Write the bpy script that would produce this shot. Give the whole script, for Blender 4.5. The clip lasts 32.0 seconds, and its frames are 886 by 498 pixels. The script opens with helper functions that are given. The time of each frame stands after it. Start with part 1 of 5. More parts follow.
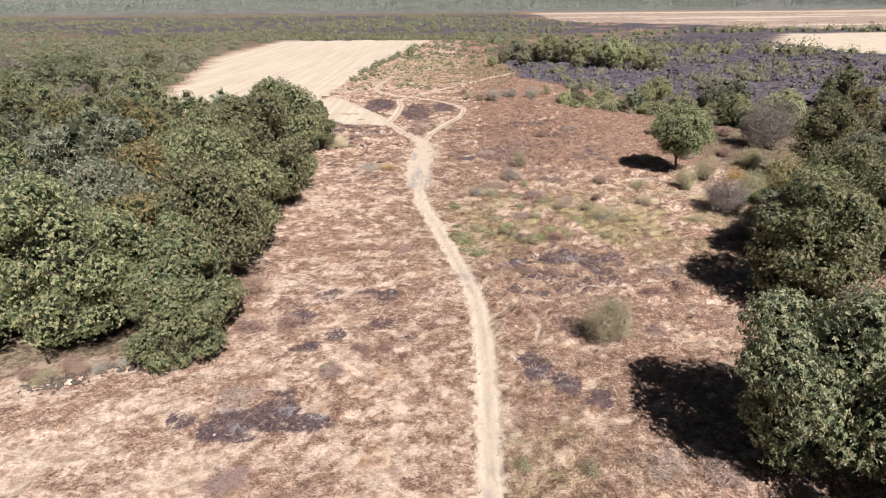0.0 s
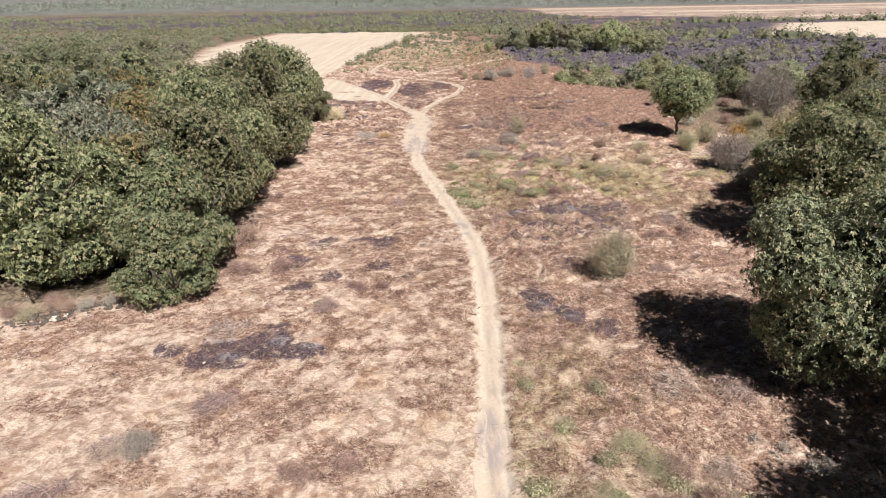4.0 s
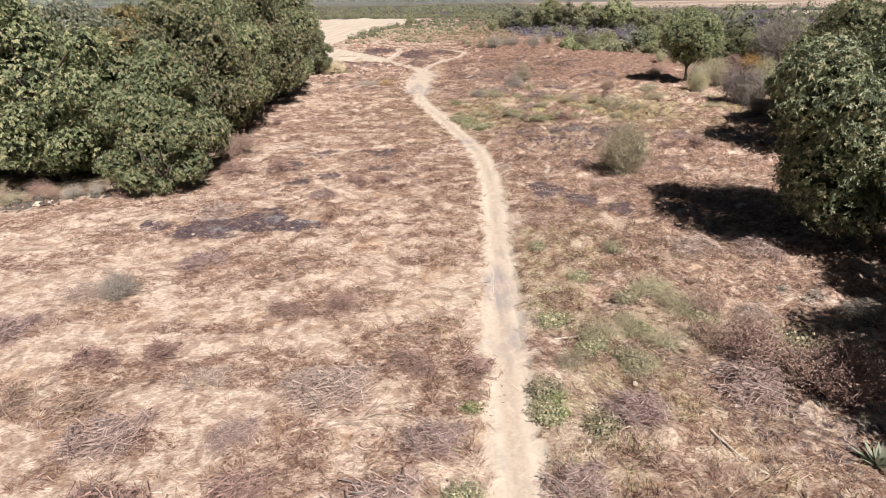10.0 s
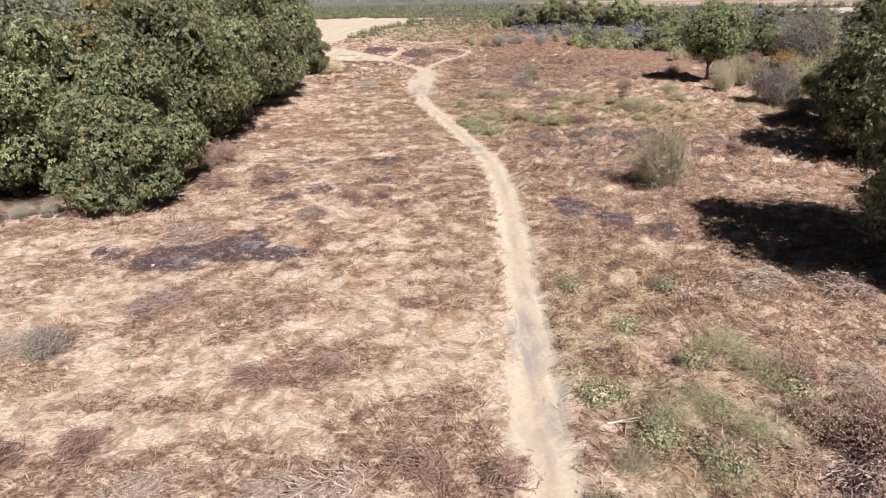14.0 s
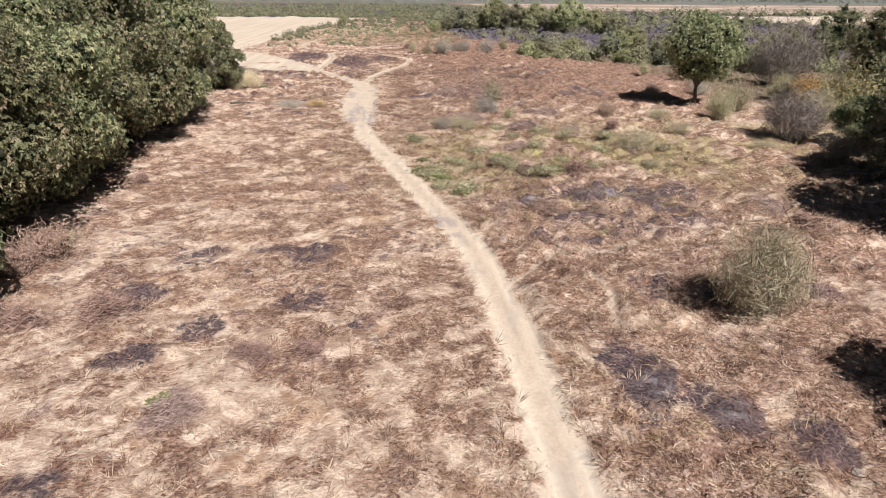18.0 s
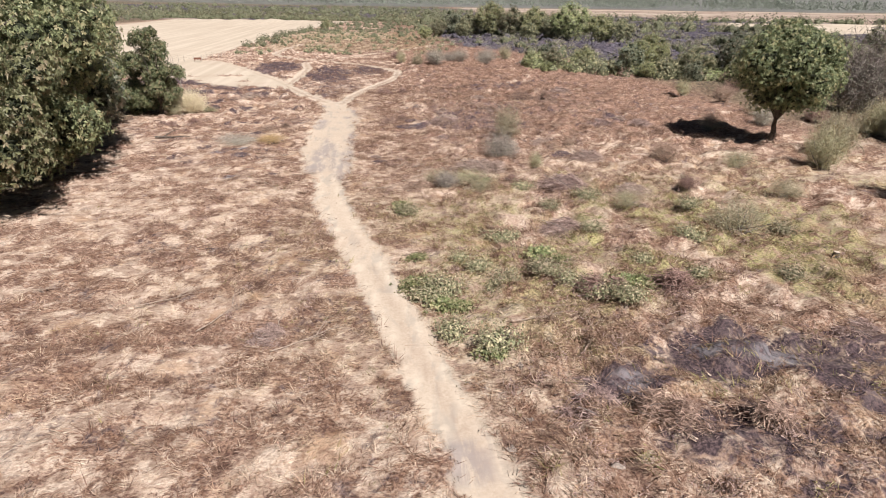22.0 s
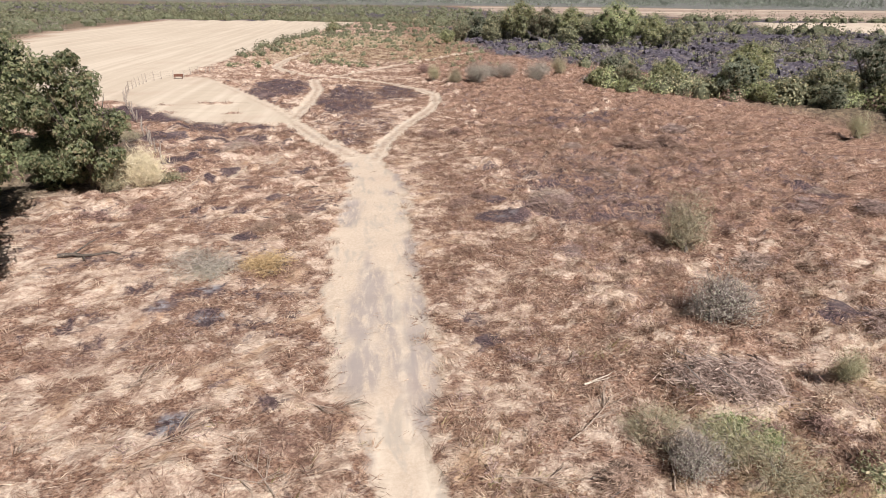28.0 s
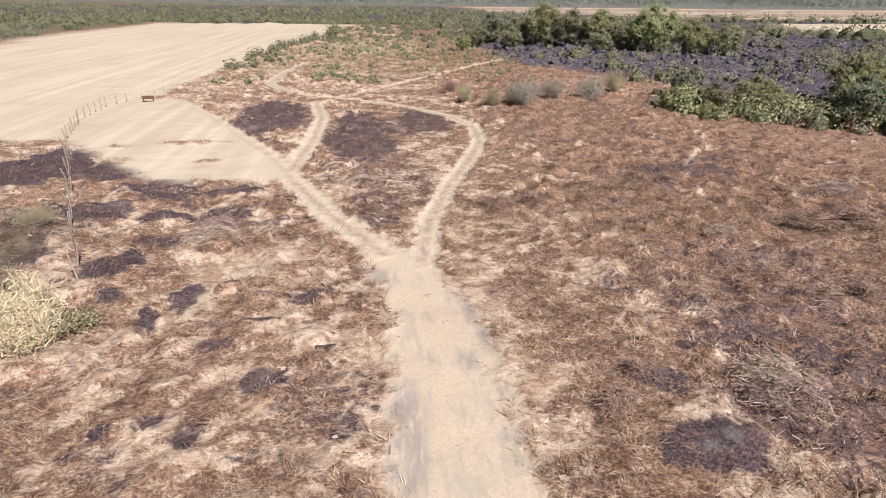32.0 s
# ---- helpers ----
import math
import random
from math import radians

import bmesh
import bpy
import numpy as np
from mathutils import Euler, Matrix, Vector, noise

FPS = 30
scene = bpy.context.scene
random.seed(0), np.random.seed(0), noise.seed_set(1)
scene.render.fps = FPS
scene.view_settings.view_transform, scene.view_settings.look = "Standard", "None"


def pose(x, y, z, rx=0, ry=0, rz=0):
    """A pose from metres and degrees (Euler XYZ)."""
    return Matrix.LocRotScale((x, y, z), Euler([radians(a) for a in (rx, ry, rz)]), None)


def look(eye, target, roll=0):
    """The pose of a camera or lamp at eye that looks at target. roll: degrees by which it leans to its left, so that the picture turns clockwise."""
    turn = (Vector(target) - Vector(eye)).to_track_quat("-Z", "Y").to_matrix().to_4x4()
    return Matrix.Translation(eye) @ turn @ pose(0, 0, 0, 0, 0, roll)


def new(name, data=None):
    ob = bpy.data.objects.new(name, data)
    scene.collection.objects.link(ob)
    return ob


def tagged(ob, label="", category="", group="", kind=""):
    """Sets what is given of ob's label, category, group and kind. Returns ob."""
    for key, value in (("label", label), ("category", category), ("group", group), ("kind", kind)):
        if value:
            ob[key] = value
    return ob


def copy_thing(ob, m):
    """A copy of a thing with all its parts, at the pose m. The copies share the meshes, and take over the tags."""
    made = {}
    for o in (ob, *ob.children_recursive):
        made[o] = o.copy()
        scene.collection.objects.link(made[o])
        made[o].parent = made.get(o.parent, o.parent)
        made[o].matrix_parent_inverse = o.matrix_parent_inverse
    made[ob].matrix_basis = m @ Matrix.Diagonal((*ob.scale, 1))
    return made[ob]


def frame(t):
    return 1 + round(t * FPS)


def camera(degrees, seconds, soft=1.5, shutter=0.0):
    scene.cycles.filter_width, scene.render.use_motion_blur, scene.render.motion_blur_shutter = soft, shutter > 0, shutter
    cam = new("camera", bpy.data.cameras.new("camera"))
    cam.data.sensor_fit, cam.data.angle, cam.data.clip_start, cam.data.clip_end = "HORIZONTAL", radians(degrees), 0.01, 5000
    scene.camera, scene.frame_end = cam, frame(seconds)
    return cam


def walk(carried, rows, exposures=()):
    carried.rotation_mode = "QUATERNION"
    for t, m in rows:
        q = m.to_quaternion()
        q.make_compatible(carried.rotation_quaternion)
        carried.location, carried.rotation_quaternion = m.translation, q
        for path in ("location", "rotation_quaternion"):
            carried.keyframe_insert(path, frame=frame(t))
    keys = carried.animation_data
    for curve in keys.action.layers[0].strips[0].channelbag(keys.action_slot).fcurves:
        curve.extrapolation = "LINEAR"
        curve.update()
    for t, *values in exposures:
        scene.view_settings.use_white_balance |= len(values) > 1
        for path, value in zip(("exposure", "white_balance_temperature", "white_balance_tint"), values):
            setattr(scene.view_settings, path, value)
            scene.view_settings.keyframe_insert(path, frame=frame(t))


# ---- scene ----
import functools

cam = camera(75.7, 32.0, soft=1.0)
PATH = [
    (0, (1.97, -4.87, 26.32), (1.861, 4.276, 22.284), -0.62),
    (0.5, (1.98, -5.02, 25.71), (1.874, 4.126, 21.673), -0.64),
    (1, (1.98, -5.14, 25.07), (1.879, 4.013, 21.031), -0.69),
    (1.5, (1.98, -5.23, 24.39), (1.882, 3.921, 20.359), -0.76),
    (2, (1.98, -5.32, 23.71), (1.890, 3.826, 19.676), -0.81),
    (2.5, (1.98, -5.40, 23.03), (1.894, 3.746, 18.990), -0.86),
    (3, (1.96, -5.46, 22.34), (1.881, 3.685, 18.298), -0.92),
    (3.5, (1.94, -5.55, 21.65), (1.863, 3.602, 17.614), -0.96),
    (5.5, (2.01, -5.89, 18.93), (1.903, 3.255, 14.881), -1.31),
    (6, (1.93, -6.03, 18.23), (1.829, 3.116, 14.188), -1.19),
    (6.5, (1.86, -6.14, 17.53), (1.755, 3.008, 13.487), -1.07),
    (7, (1.82, -6.24, 16.83), (1.717, 2.910, 12.794), -1.02),
    (7.5, (1.81, -6.35, 16.15), (1.701, 2.801, 12.117), -0.99),
    (8, (1.81, -6.48, 15.47), (1.695, 2.675, 11.436), -0.98),
    (8.5, (1.81, -6.60, 14.78), (1.692, 2.546, 10.747), -1.02),
    (9, (1.79, -6.71, 14.09), (1.670, 2.439, 10.059), -1.03),
    (9.5, (1.75, -6.81, 13.41), (1.629, 2.345, 9.381), -0.97),
    (10, (1.71, -6.91, 12.76), (1.592, 2.243, 8.721), -0.93),
    (10.5, (1.68, -6.99, 12.21), (1.568, 2.153, 8.159), -0.90),
    (11, (1.67, -6.98, 11.89), (1.556, 2.151, 7.821), -0.83),
    (11.5, (1.67, -6.78, 11.78), (1.552, 2.356, 7.718), -0.84),
    (12, (1.66, -6.24, 11.79), (1.536, 2.900, 7.739), -0.95),
    (12.5, (1.65, -5.48, 11.84), (1.512, 3.666, 7.793), -1.09),
    (13, (1.57, -4.22, 11.90), (1.421, 4.922, 7.859), -1.18),
    (13.5, (1.44, -2.69, 11.93), (1.285, 6.450, 7.888), -1.19),
    (14, (1.26, -1.00, 11.95), (1.108, 8.150, 7.916), -1.16),
    (14.5, (1.10, 0.76, 12.05), (0.948, 9.912, 8.019), -1.20),
    (16.5, (0.28, 8.39, 12.52), (0.104, 17.519, 8.445), -0.26),
    (17, (0.08, 10.68, 12.55), (-0.093, 19.808, 8.481), -0.14),
    (17.5, (-0.06, 13.22, 12.49), (-0.242, 22.355, 8.418), -0.07),
    (17.6, (-0.07, 13.78, 12.45), (-0.162, 22.912, 8.383), -0.05),
    (17.7, (-0.08, 14.33, 12.42), (-0.044, 23.468, 8.350), 0.01),
    (17.8, (-0.10, 14.89, 12.38), (0.211, 24.019, 8.319), 0.11),
    (17.9, (-0.11, 15.44, 12.34), (0.581, 24.556, 8.290), 0.22),
    (18, (-0.12, 15.99, 12.31), (0.840, 25.089, 8.261), 0.34),
    (18.1, (-0.13, 16.55, 12.27), (0.992, 25.628, 8.232), 0.46),
    (18.2, (-0.14, 17.10, 12.23), (1.044, 26.178, 8.202), 0.58),
    (18.3, (-0.15, 17.66, 12.20), (1.063, 26.730, 8.171), 0.67),
    (18.4, (-0.16, 18.21, 12.16), (1.047, 27.287, 8.139), 0.73),
    (18.5, (-0.17, 18.77, 12.12), (1.013, 27.845, 8.104), 0.76),
    (19, (-0.23, 21.39, 12.02), (0.951, 30.474, 8.000), 0.74),
    (19.5, (-0.29, 23.90, 11.98), (0.886, 32.983, 7.964), 0.70),
    (20, (-0.33, 26.28, 12.00), (0.828, 35.373, 7.997), 0.60),
    (20.5, (-0.10, 28.71, 11.99), (1.037, 37.806, 7.995), 0.56),
    (21, (0.23, 31.05, 11.99), (1.380, 40.148, 8.000), 0.70),
    (21.5, (0.64, 33.26, 12.02), (1.794, 42.359, 8.026), 0.85),
    (22, (0.94, 35.38, 12.05), (2.104, 44.472, 8.056), 0.87),
    (22.5, (1.04, 37.46, 12.08), (2.214, 46.553, 8.080), 0.83),
    (23, (0.95, 39.52, 12.11), (2.115, 48.616, 8.113), 0.82),
    (23.5, (0.70, 41.58, 12.14), (1.871, 50.676, 8.148), 0.81),
    (24, (0.36, 43.65, 12.18), (1.530, 52.741, 8.184), 0.74),
    (24.5, (-0.08, 45.75, 12.22), (1.085, 54.836, 8.213), 0.70),
    (25, (-0.63, 47.88, 12.25), (0.544, 56.969, 8.238), 0.72),
    (25.5, (-1.22, 50.06, 12.29), (-0.047, 59.149, 8.285), 0.74),
    (27.5, (-2.48, 59.58, 12.36), (-1.342, 68.664, 8.340), 0.72),
    (28, (-2.71, 62.10, 12.36), (-1.576, 71.192, 8.339), 0.69),
    (28.5, (-2.91, 64.65, 12.35), (-1.785, 73.742, 8.330), 0.62),
    (29, (-3.07, 67.19, 12.35), (-1.952, 76.281, 8.333), 0.47),
    (29.5, (-3.19, 69.75, 12.37), (-2.079, 78.832, 8.340), 0.33),
    (30, (-3.32, 72.34, 12.36), (-2.212, 81.427, 8.338), 0.35),
    (30.5, (-3.53, 74.92, 12.35), (-2.412, 84.008, 8.340), 0.44),
    (31, (-3.87, 77.44, 12.37), (-2.729, 86.531, 8.366), 0.62),
    (31.5, (-4.38, 79.87, 12.45), (-3.216, 88.961, 8.439), 0.70),
    (32, (-5.08, 82.20, 12.62), (-3.913, 91.284, 8.603), 0.56),
]
walk(cam, [(t, look(eye, target, roll)) for t, eye, target, roll in PATH], [(0, 0.53), (10, 0.51), (17, 0.47), (24, 0.46), (28, 0.41), (32, 0.38)])

# ---- sky and sun ----
SUN_TO = Vector((0.45, -0.87, 1.14)).normalized()
world = bpy.data.worlds.new("sky")
scene.world = world
world.use_nodes = True
sky = world.node_tree.nodes.new("ShaderNodeTexSky")
sky.sky_type = "NISHITA"
sky.sun_disc = False
sky.sun_elevation = math.asin(SUN_TO.z)
sky.sun_rotation = math.atan2(SUN_TO.x, SUN_TO.y)
world.node_tree.nodes["Background"].inputs["Strength"].default_value = 0.0155
world.node_tree.links.new(sky.outputs[0], world.node_tree.nodes["Background"].inputs["Color"])
sun_data = bpy.data.lights.new("sun", "SUN")
sun_data.energy, sun_data.angle, sun_data.color = 5.1, radians(0.53), (1.0, 0.945, 0.93)
sun = new("sun", sun_data)
sun.matrix_world = look((0, 0, 60), Vector((0, 0, 60)) - SUN_TO)

# ---- noise on the plan ----
RNG = np.random.default_rng(7)
LATTICE = RNG.random((256, 256))


def vnoise(x, y):
    """Value noise, 0 to 1, one cell a unit."""
    xi, yi = np.floor(x).astype(int), np.floor(y).astype(int)
    fx, fy = x - xi, y - yi
    fx, fy = fx * fx * (3 - 2 * fx), fy * fy * (3 - 2 * fy)
    a, b = xi & 255, yi & 255
    a1, b1 = (a + 1) & 255, (b + 1) & 255
    return (LATTICE[a, b] * (1 - fx) + LATTICE[a1, b] * fx) * (1 - fy) + (LATTICE[a, b1] * (1 - fx) + LATTICE[a1, b1] * fx) * fy


def fbm(x, y, octaves=4):
    total, amp, size = 0 * x, 1.0, 0.0
    for n in range(octaves):
        total = total + amp * vnoise(x * 2**n + 17.3 * n, y * 2**n + 5.1 * n)
        size, amp = size + amp, amp * 0.5
    return total / size


def ramp(v, lo, hi):
    u = np.clip((v - lo) / (hi - lo), 0, 1)
    return u * u * (3 - 2 * u)


# ---- the plan: tracks, burns, fields ----
# Each track: half width, and its middle line.
TRACKS = [
    (1.0, [(3.2, -14), (3.5, 0), (3.7, 7), (3.9, 13), (4.5, 23), (4.85, 31), (4.85, 37), (4.45, 43.5), (3.6, 48), (2.2, 54), (0.7, 61)]),
    (1.15, [(0.7, 61), (-0.6, 66), (-1.8, 71), (-2.4, 76), (-2.6, 82), (-2.7, 88)]),
    (2.3, [(-2.6, 79), (-3.0, 86), (-2.9, 94), (-2.4, 100), (-2.9, 104.5)]),
    (1.9, [(-2.9, 104), (-3.8, 109.5)]),
    (1.15, [(-4.6, 110.5), (-8.1, 117.4), (-11.0, 124.6), (-14.4, 133.5)]),
    (1.0, [(-14.4, 133.5), (-18.3, 140.7), (-23.6, 151.6), (-29.4, 161.0)]),
    (0.85, [(-2.8, 109), (-1.7, 115.2), (0.3, 122), (3.3, 130), (5.4, 136.5), (5.9, 143.5), (4.2, 149.5), (0.9, 154.5), (-3, 158.7), (-8, 162.7), (-12.4, 164.5)]),
    (1.0, [(-11.6, 127.7), (-10.7, 137.6), (-10.6, 149), (-12.1, 160.7)]),
    (0.95, [(-12.4, 164.5), (-17.8, 171.3), (-20.7, 178.8), (-20.6, 192.3), (-17.8, 212.3)]),
    (0.9, [(-9.3, 164.3), (-2.8, 173.3), (5.7, 186.9), (15.4, 202.2), (28.8, 221.4)]),
]
TRAILS = [(0.3, [(5.5, 39.4), (8.4, 42.2), (12.0, 42.6), (15.5, 45.0), (19.5, 45.2), (25, 46.8)]), (0.25, [(21.0, 126), (25.0, 131), (31.5, 133.5)]), (0.25, [(9.0, 42), (9.8, 38.0), (9.0, 35.0)]), (0.3, [(-13.4, 104.6), (-12.6, 108.5), (-9.5, 110.4), (-6.8, 109.6)])]
# Burnt ground, then two ovals that darken the shady bank: middle, half sizes, strength.
BURNS_AND_BANK_SHADE = [
    (-13.1, 25.4, 2.5, 1.5, 1.0), (-10.2, 26.4, 2.0, 1.9, 1.0), (-7.5, 25.6, 1.7, 1.1, 1.0), (-16.4, 25.8, 1.4, 0.8, 0.8), (-11.8, 24.2, 1.6, 0.6, 0.8),
    (-11.7, 39.5, 1.4, 1.7, 0.9), (-9.9, 35.0, 1.5, 1.2, 0.9), (-9.9, 44.2, 1.6, 1.4, 0.75), (-3.7, 38.6, 1.7, 1.8, 0.8), (-4.2, 43.7, 1.6, 1.4, 0.9), (-7.9, 36.8, 1.2, 0.9, 0.8), (-10.2, 28.8, 0.9, 0.5, 0.9), (-6.0, 44.7, 1.6, 0.6, 0.9), (-1.5, 36.4, 0.8, 0.6, 0.7),
    (9.2, 50.6, 2.0, 1.2, 1.1), (14.0, 52.2, 3.2, 2.0, 1.2), (16.8, 50.9, 1.6, 2.4, 1.1), (19.3, 51.6, 2.6, 1.8, 0.9), (8.3, 44.8, 1.1, 0.9, 1.0), (10.4, 43.8, 1.6, 0.8, 1.1), (17.9, 49.0, 1.5, 0.9, 1.0), (12.0, 47.8, 3.4, 1.6, 0.8), (14.5, 45.4, 4.0, 1.6, 0.6), (17.5, 46.5, 3.0, 1.4, 0.7), (8.6, 31.5, 1.5, 2.6, 1.0), (10.5, 29.5, 1.6, 1.8, 1.0), (12.5, 28.0, 1.4, 1.4, 0.9), (12.0, 38.0, 1.2, 1.8, 0.7),
    (-9.3, 99.8, 1.0, 0.8, 1.3), (-11.3, 97.1, 0.7, 0.6, 1.2), (-12.6, 97.8, 0.6, 0.4, 1.0), (-14.1, 97.6, 0.4, 0.4, 0.9), (-10.2, 93.1, 1.0, 0.9, 1.2), (-7.2, 101.7, 0.4, 0.2, 1.0), (-13.8, 106.4, 0.8, 1.6, 1.0), (-14.9, 104.6, 0.7, 1.0, 1.0), (-17.2, 107.0, 0.7, 0.5, 1.0), (-6.5, 97.2, 1.2, 0.9, 0.7),
    (-24.5, 112.5, 2.2, 3.0, 1.1), (-22.5, 118.5, 2.0, 2.4, 1.1), (-18.0, 117.5, 1.8, 1.3, 1.0), (-21.5, 126.0, 4.2, 1.2, 1.1), (-15.5, 122.5, 2.6, 0.9, 1.0), (-17.0, 113.8, 1.6, 0.9, 1.0), (-10.2, 104.0, 0.9, 0.6, 0.9), (-11.6, 102.6, 0.7, 0.6, 0.9), (-8.4, 106.0, 1.2, 0.6, 0.8), (-19.4, 121.5, 1.7, 1.1, 1.0), (-18.3, 110.5, 1.8, 1.5, 1.0), (-31.4, 130.2, 4.2, 7.0, 1.1), (-25.3, 127.7, 3.2, 2.8, 1.0), (-25.9, 117.5, 2.0, 3.4, 0.9), (-20.5, 123.5, 3.5, 1.4, 0.8), (-14.5, 117.5, 2.0, 1.4, 0.8), (-11.5, 116.0, 2.0, 1.4, 0.6),
    (-16.2, 150.0, 4.6, 12.5, 1.15), (-5.8, 141.0, 4.4, 12.0, 1.05), (0.7, 146.5, 3.6, 8.0, 1.15), (-3.4, 126.0, 4.0, 9.0, 0.55), (-5.0, 118.0, 2.0, 4.0, 0.75),
    (5.2, 94.8, 2.0, 1.3, 1.1), (9.0, 95.2, 2.2, 1.4, 0.8), (9.6, 100.5, 3.0, 1.6, 0.75), (12.0, 96.5, 6.5, 4.0, 0.72), (16.0, 103.5, 8.0, 3.4, 0.55), (26.0, 107.0, 8.0, 4.0, 0.34), (15.0, 108.0, 4.0, 2.0, 0.65), (24.0, 113.0, 4.5, 2.0, 0.6), (5.2, 98.2, 1.2, 1.0, 0.9), (7.5, 106.0, 3.0, 1.8, 0.55), (20.0, 124.6, 4.6, 2.0, 1.0), (24.0, 128.0, 3.4, 1.0, 0.7), (16.0, 121.0, 3.0, 1.2, 0.7), (11.0, 102.0, 2.5, 1.6, 0.5), (28.4, 98.0, 1.9, 3.4, 0.8), (17.2, 81.3, 1.8, 1.2, 0.9),
    # Last two ovals: the bank's brown soil, with its shade put into the colour.
    (1.5, 80.9, 0.9, 0.8, 1.0), (1.2, 82.7, 0.6, 1.0, 0.8), (-12.3, 85.1, 0.7, 0.9, 0.9), (-9.9, 83.8, 1.0, 1.1, 1.0), (-10.6, 86.6, 0.9, 0.6, 0.9), (-9.3, 77.0, 0.7, 0.8, 0.8), (-6.6, 78.0, 0.7, 0.5, 0.9), (14.5, 10.0, 5.0, 4.5, 0.5), (18.0, 14.0, 4.0, 3.0, 0.4),
]
# Low mats of cut brush on the bare straw: middle, half sizes.
MATS = [
    (-19.5, 20.9, 2.4, 1.6), (-10.1, 19.6, 2.9, 2.4), (-3.6, 16.1, 2.6, 1.6), (-14.2, 17.6, 1.4, 1.1), (-13.5, 15.2, 1.6, 0.9), (-15.8, 13.7, 1.0, 0.8), (-10.9, 10.7, 2.6, 1.0), (-5.5, 11.0, 3.0, 1.2), (0.0, 11.8, 2.5, 1.5), (1.4, 9.6, 1.5, 1.3), (-11.4, 8.5, 1.6, 1.2),
    (-8.1, 7.2, 1.4, 0.6), (-3.7, 6.7, 1.7, 1.8), (0.4, 6.8, 1.8, 0.8), (0.8, 13.8, 1.5, 0.8), (-6.8, 20.8, 3.2, 2.0), (0.9, 20.9, 2.0, 1.7), (-8.2, 13.8, 1.9, 0.6), (-10.5, 5.7, 0.6, 0.6), (-8.1, 5.1, 1.0, 0.5), (-0.8, 5.3, 1.2, 0.5), (-22.0, 15.5, 1.8, 1.0), (-24.0, 18.0, 1.8, 1.2), (-18.5, 9.5, 1.8, 1.0),
]
GRAZED = [(-22.0, 138.0, 3.2, 0.9), (-26.5, 132.0, 1.3, 1.0), (-27.8, 137.0, 0.9, 0.8), (-19.0, 131.0, 1.6, 0.5)]
ASH = [(-13.6, 27.0, 1.0, 0.5, 0.5), (-12.2, 25.2, 0.9, 0.4, 0.5), (-9.4, 26.8, 1.0, 0.6, 0.6), (-7.2, 26.2, 0.9, 0.5, 0.6), (13.6, 52.4, 1.3, 0.5, 0.5), (15.6, 51.6, 1.2, 0.5, 0.5), (9.6, 50.8, 0.9, 0.4, 0.5), (10.6, 43.6, 0.8, 0.35, 0.4), (-9.8, 83.9, 0.7, 0.55), (-10.6, 86.7, 0.6, 0.4), (-12.3, 85.1, 0.4, 0.5), (-9.4, 77.2, 0.5, 0.5), (-9.3, 99.7, 0.5, 0.15), (5.4, 95.0, 0.8, 0.4, 0.35), (8.8, 31.0, 0.6, 0.9, 0.4), (10.8, 29.6, 0.7, 0.7, 0.4)]


def near_line(x, y, pts):
    """Distance to a bent line."""
    best = np.full(x.shape, 1e9)
    for (ax, ay), (bx, by) in zip(pts, pts[1:]):
        dx, dy = bx - ax, by - ay
        u = np.clip(((x - ax) * dx + (y - ay) * dy) / (dx * dx + dy * dy), 0, 1)
        best = np.minimum(best, np.hypot(x - ax - u * dx, y - ay - u * dy))
    return best


def track_mask(x, y):
    edge = 0.55 * (fbm(x / 1.1, y / 1.1, 3) - 0.5) + 0.35 * (fbm(x / 0.35 + 9, y / 0.35, 2) - 0.5)
    best = np.full(x.shape, 9.0)
    for half, pts in TRACKS:
        best = np.minimum(best, near_line(x, y, pts) / half)
    main = 1 - ramp(best + edge * 1.1, 0.62, 1.2)
    for half, pts in TRAILS:
        main = np.maximum(main, 0.6 * (1 - ramp(near_line(x, y, pts) / half + 3.0 * edge, 0.4, 1.5)))
    return main


def blobs(x, y, table):
    v = 0 * x
    wob = 0.9 * (fbm(x / 1.5 + 40, y / 1.5 + 3, 4) - 0.5)
    for row in table:
        cx, cy, rx, ry = row[:4]
        v = np.maximum(v, (row[4] if len(row) > 4 else 1.0) * (1 - ramp(np.hypot((x - cx) / rx, (y - cy) / ry) + wob, 0.65, 1.15)))
    return v


def burn_shade_mask(x, y):
    spread = ramp(0.6 * fbm(x / 2.6 + 70, y / 2.0 + 20, 5) + 0.4 * fbm(x / 0.9 + 7, y / 0.7 + 2, 3), 0.46, 0.66) * 0.5
    zone = ramp(y, 30, 44) * (1 - 0.8 * ramp(y, 62, 75)) * (1 - ramp(x, 3, 9)) + 1.2 * ramp(x, 3, 9) * ramp(y, 82, 94) + 0.8 * ramp(x, 5, 8) * ramp(y, 33, 38) * (1 - ramp(y, 56, 60)) + 0.5 * ramp(x, 7, 10) * (1 - ramp(y, 26, 34)) + 0.9 * ramp(y, 98, 112) * (1 - ramp(x, -8, -3)) + 1.15 * ramp(y, 76, 84) * (1 - ramp(x, -6, -4)) * (1 - ramp(y, 98, 104))
    return np.clip(np.maximum(1.2 * blobs(x, y, BURNS_AND_BANK_SHADE), spread * np.clip(zone, 0, 1.5) * (1 - ramp(y, 150, 170))), 0, 1.3)


def field_left(y):
    return -76 - 0.24 * np.clip(y - 140, 0, 150)


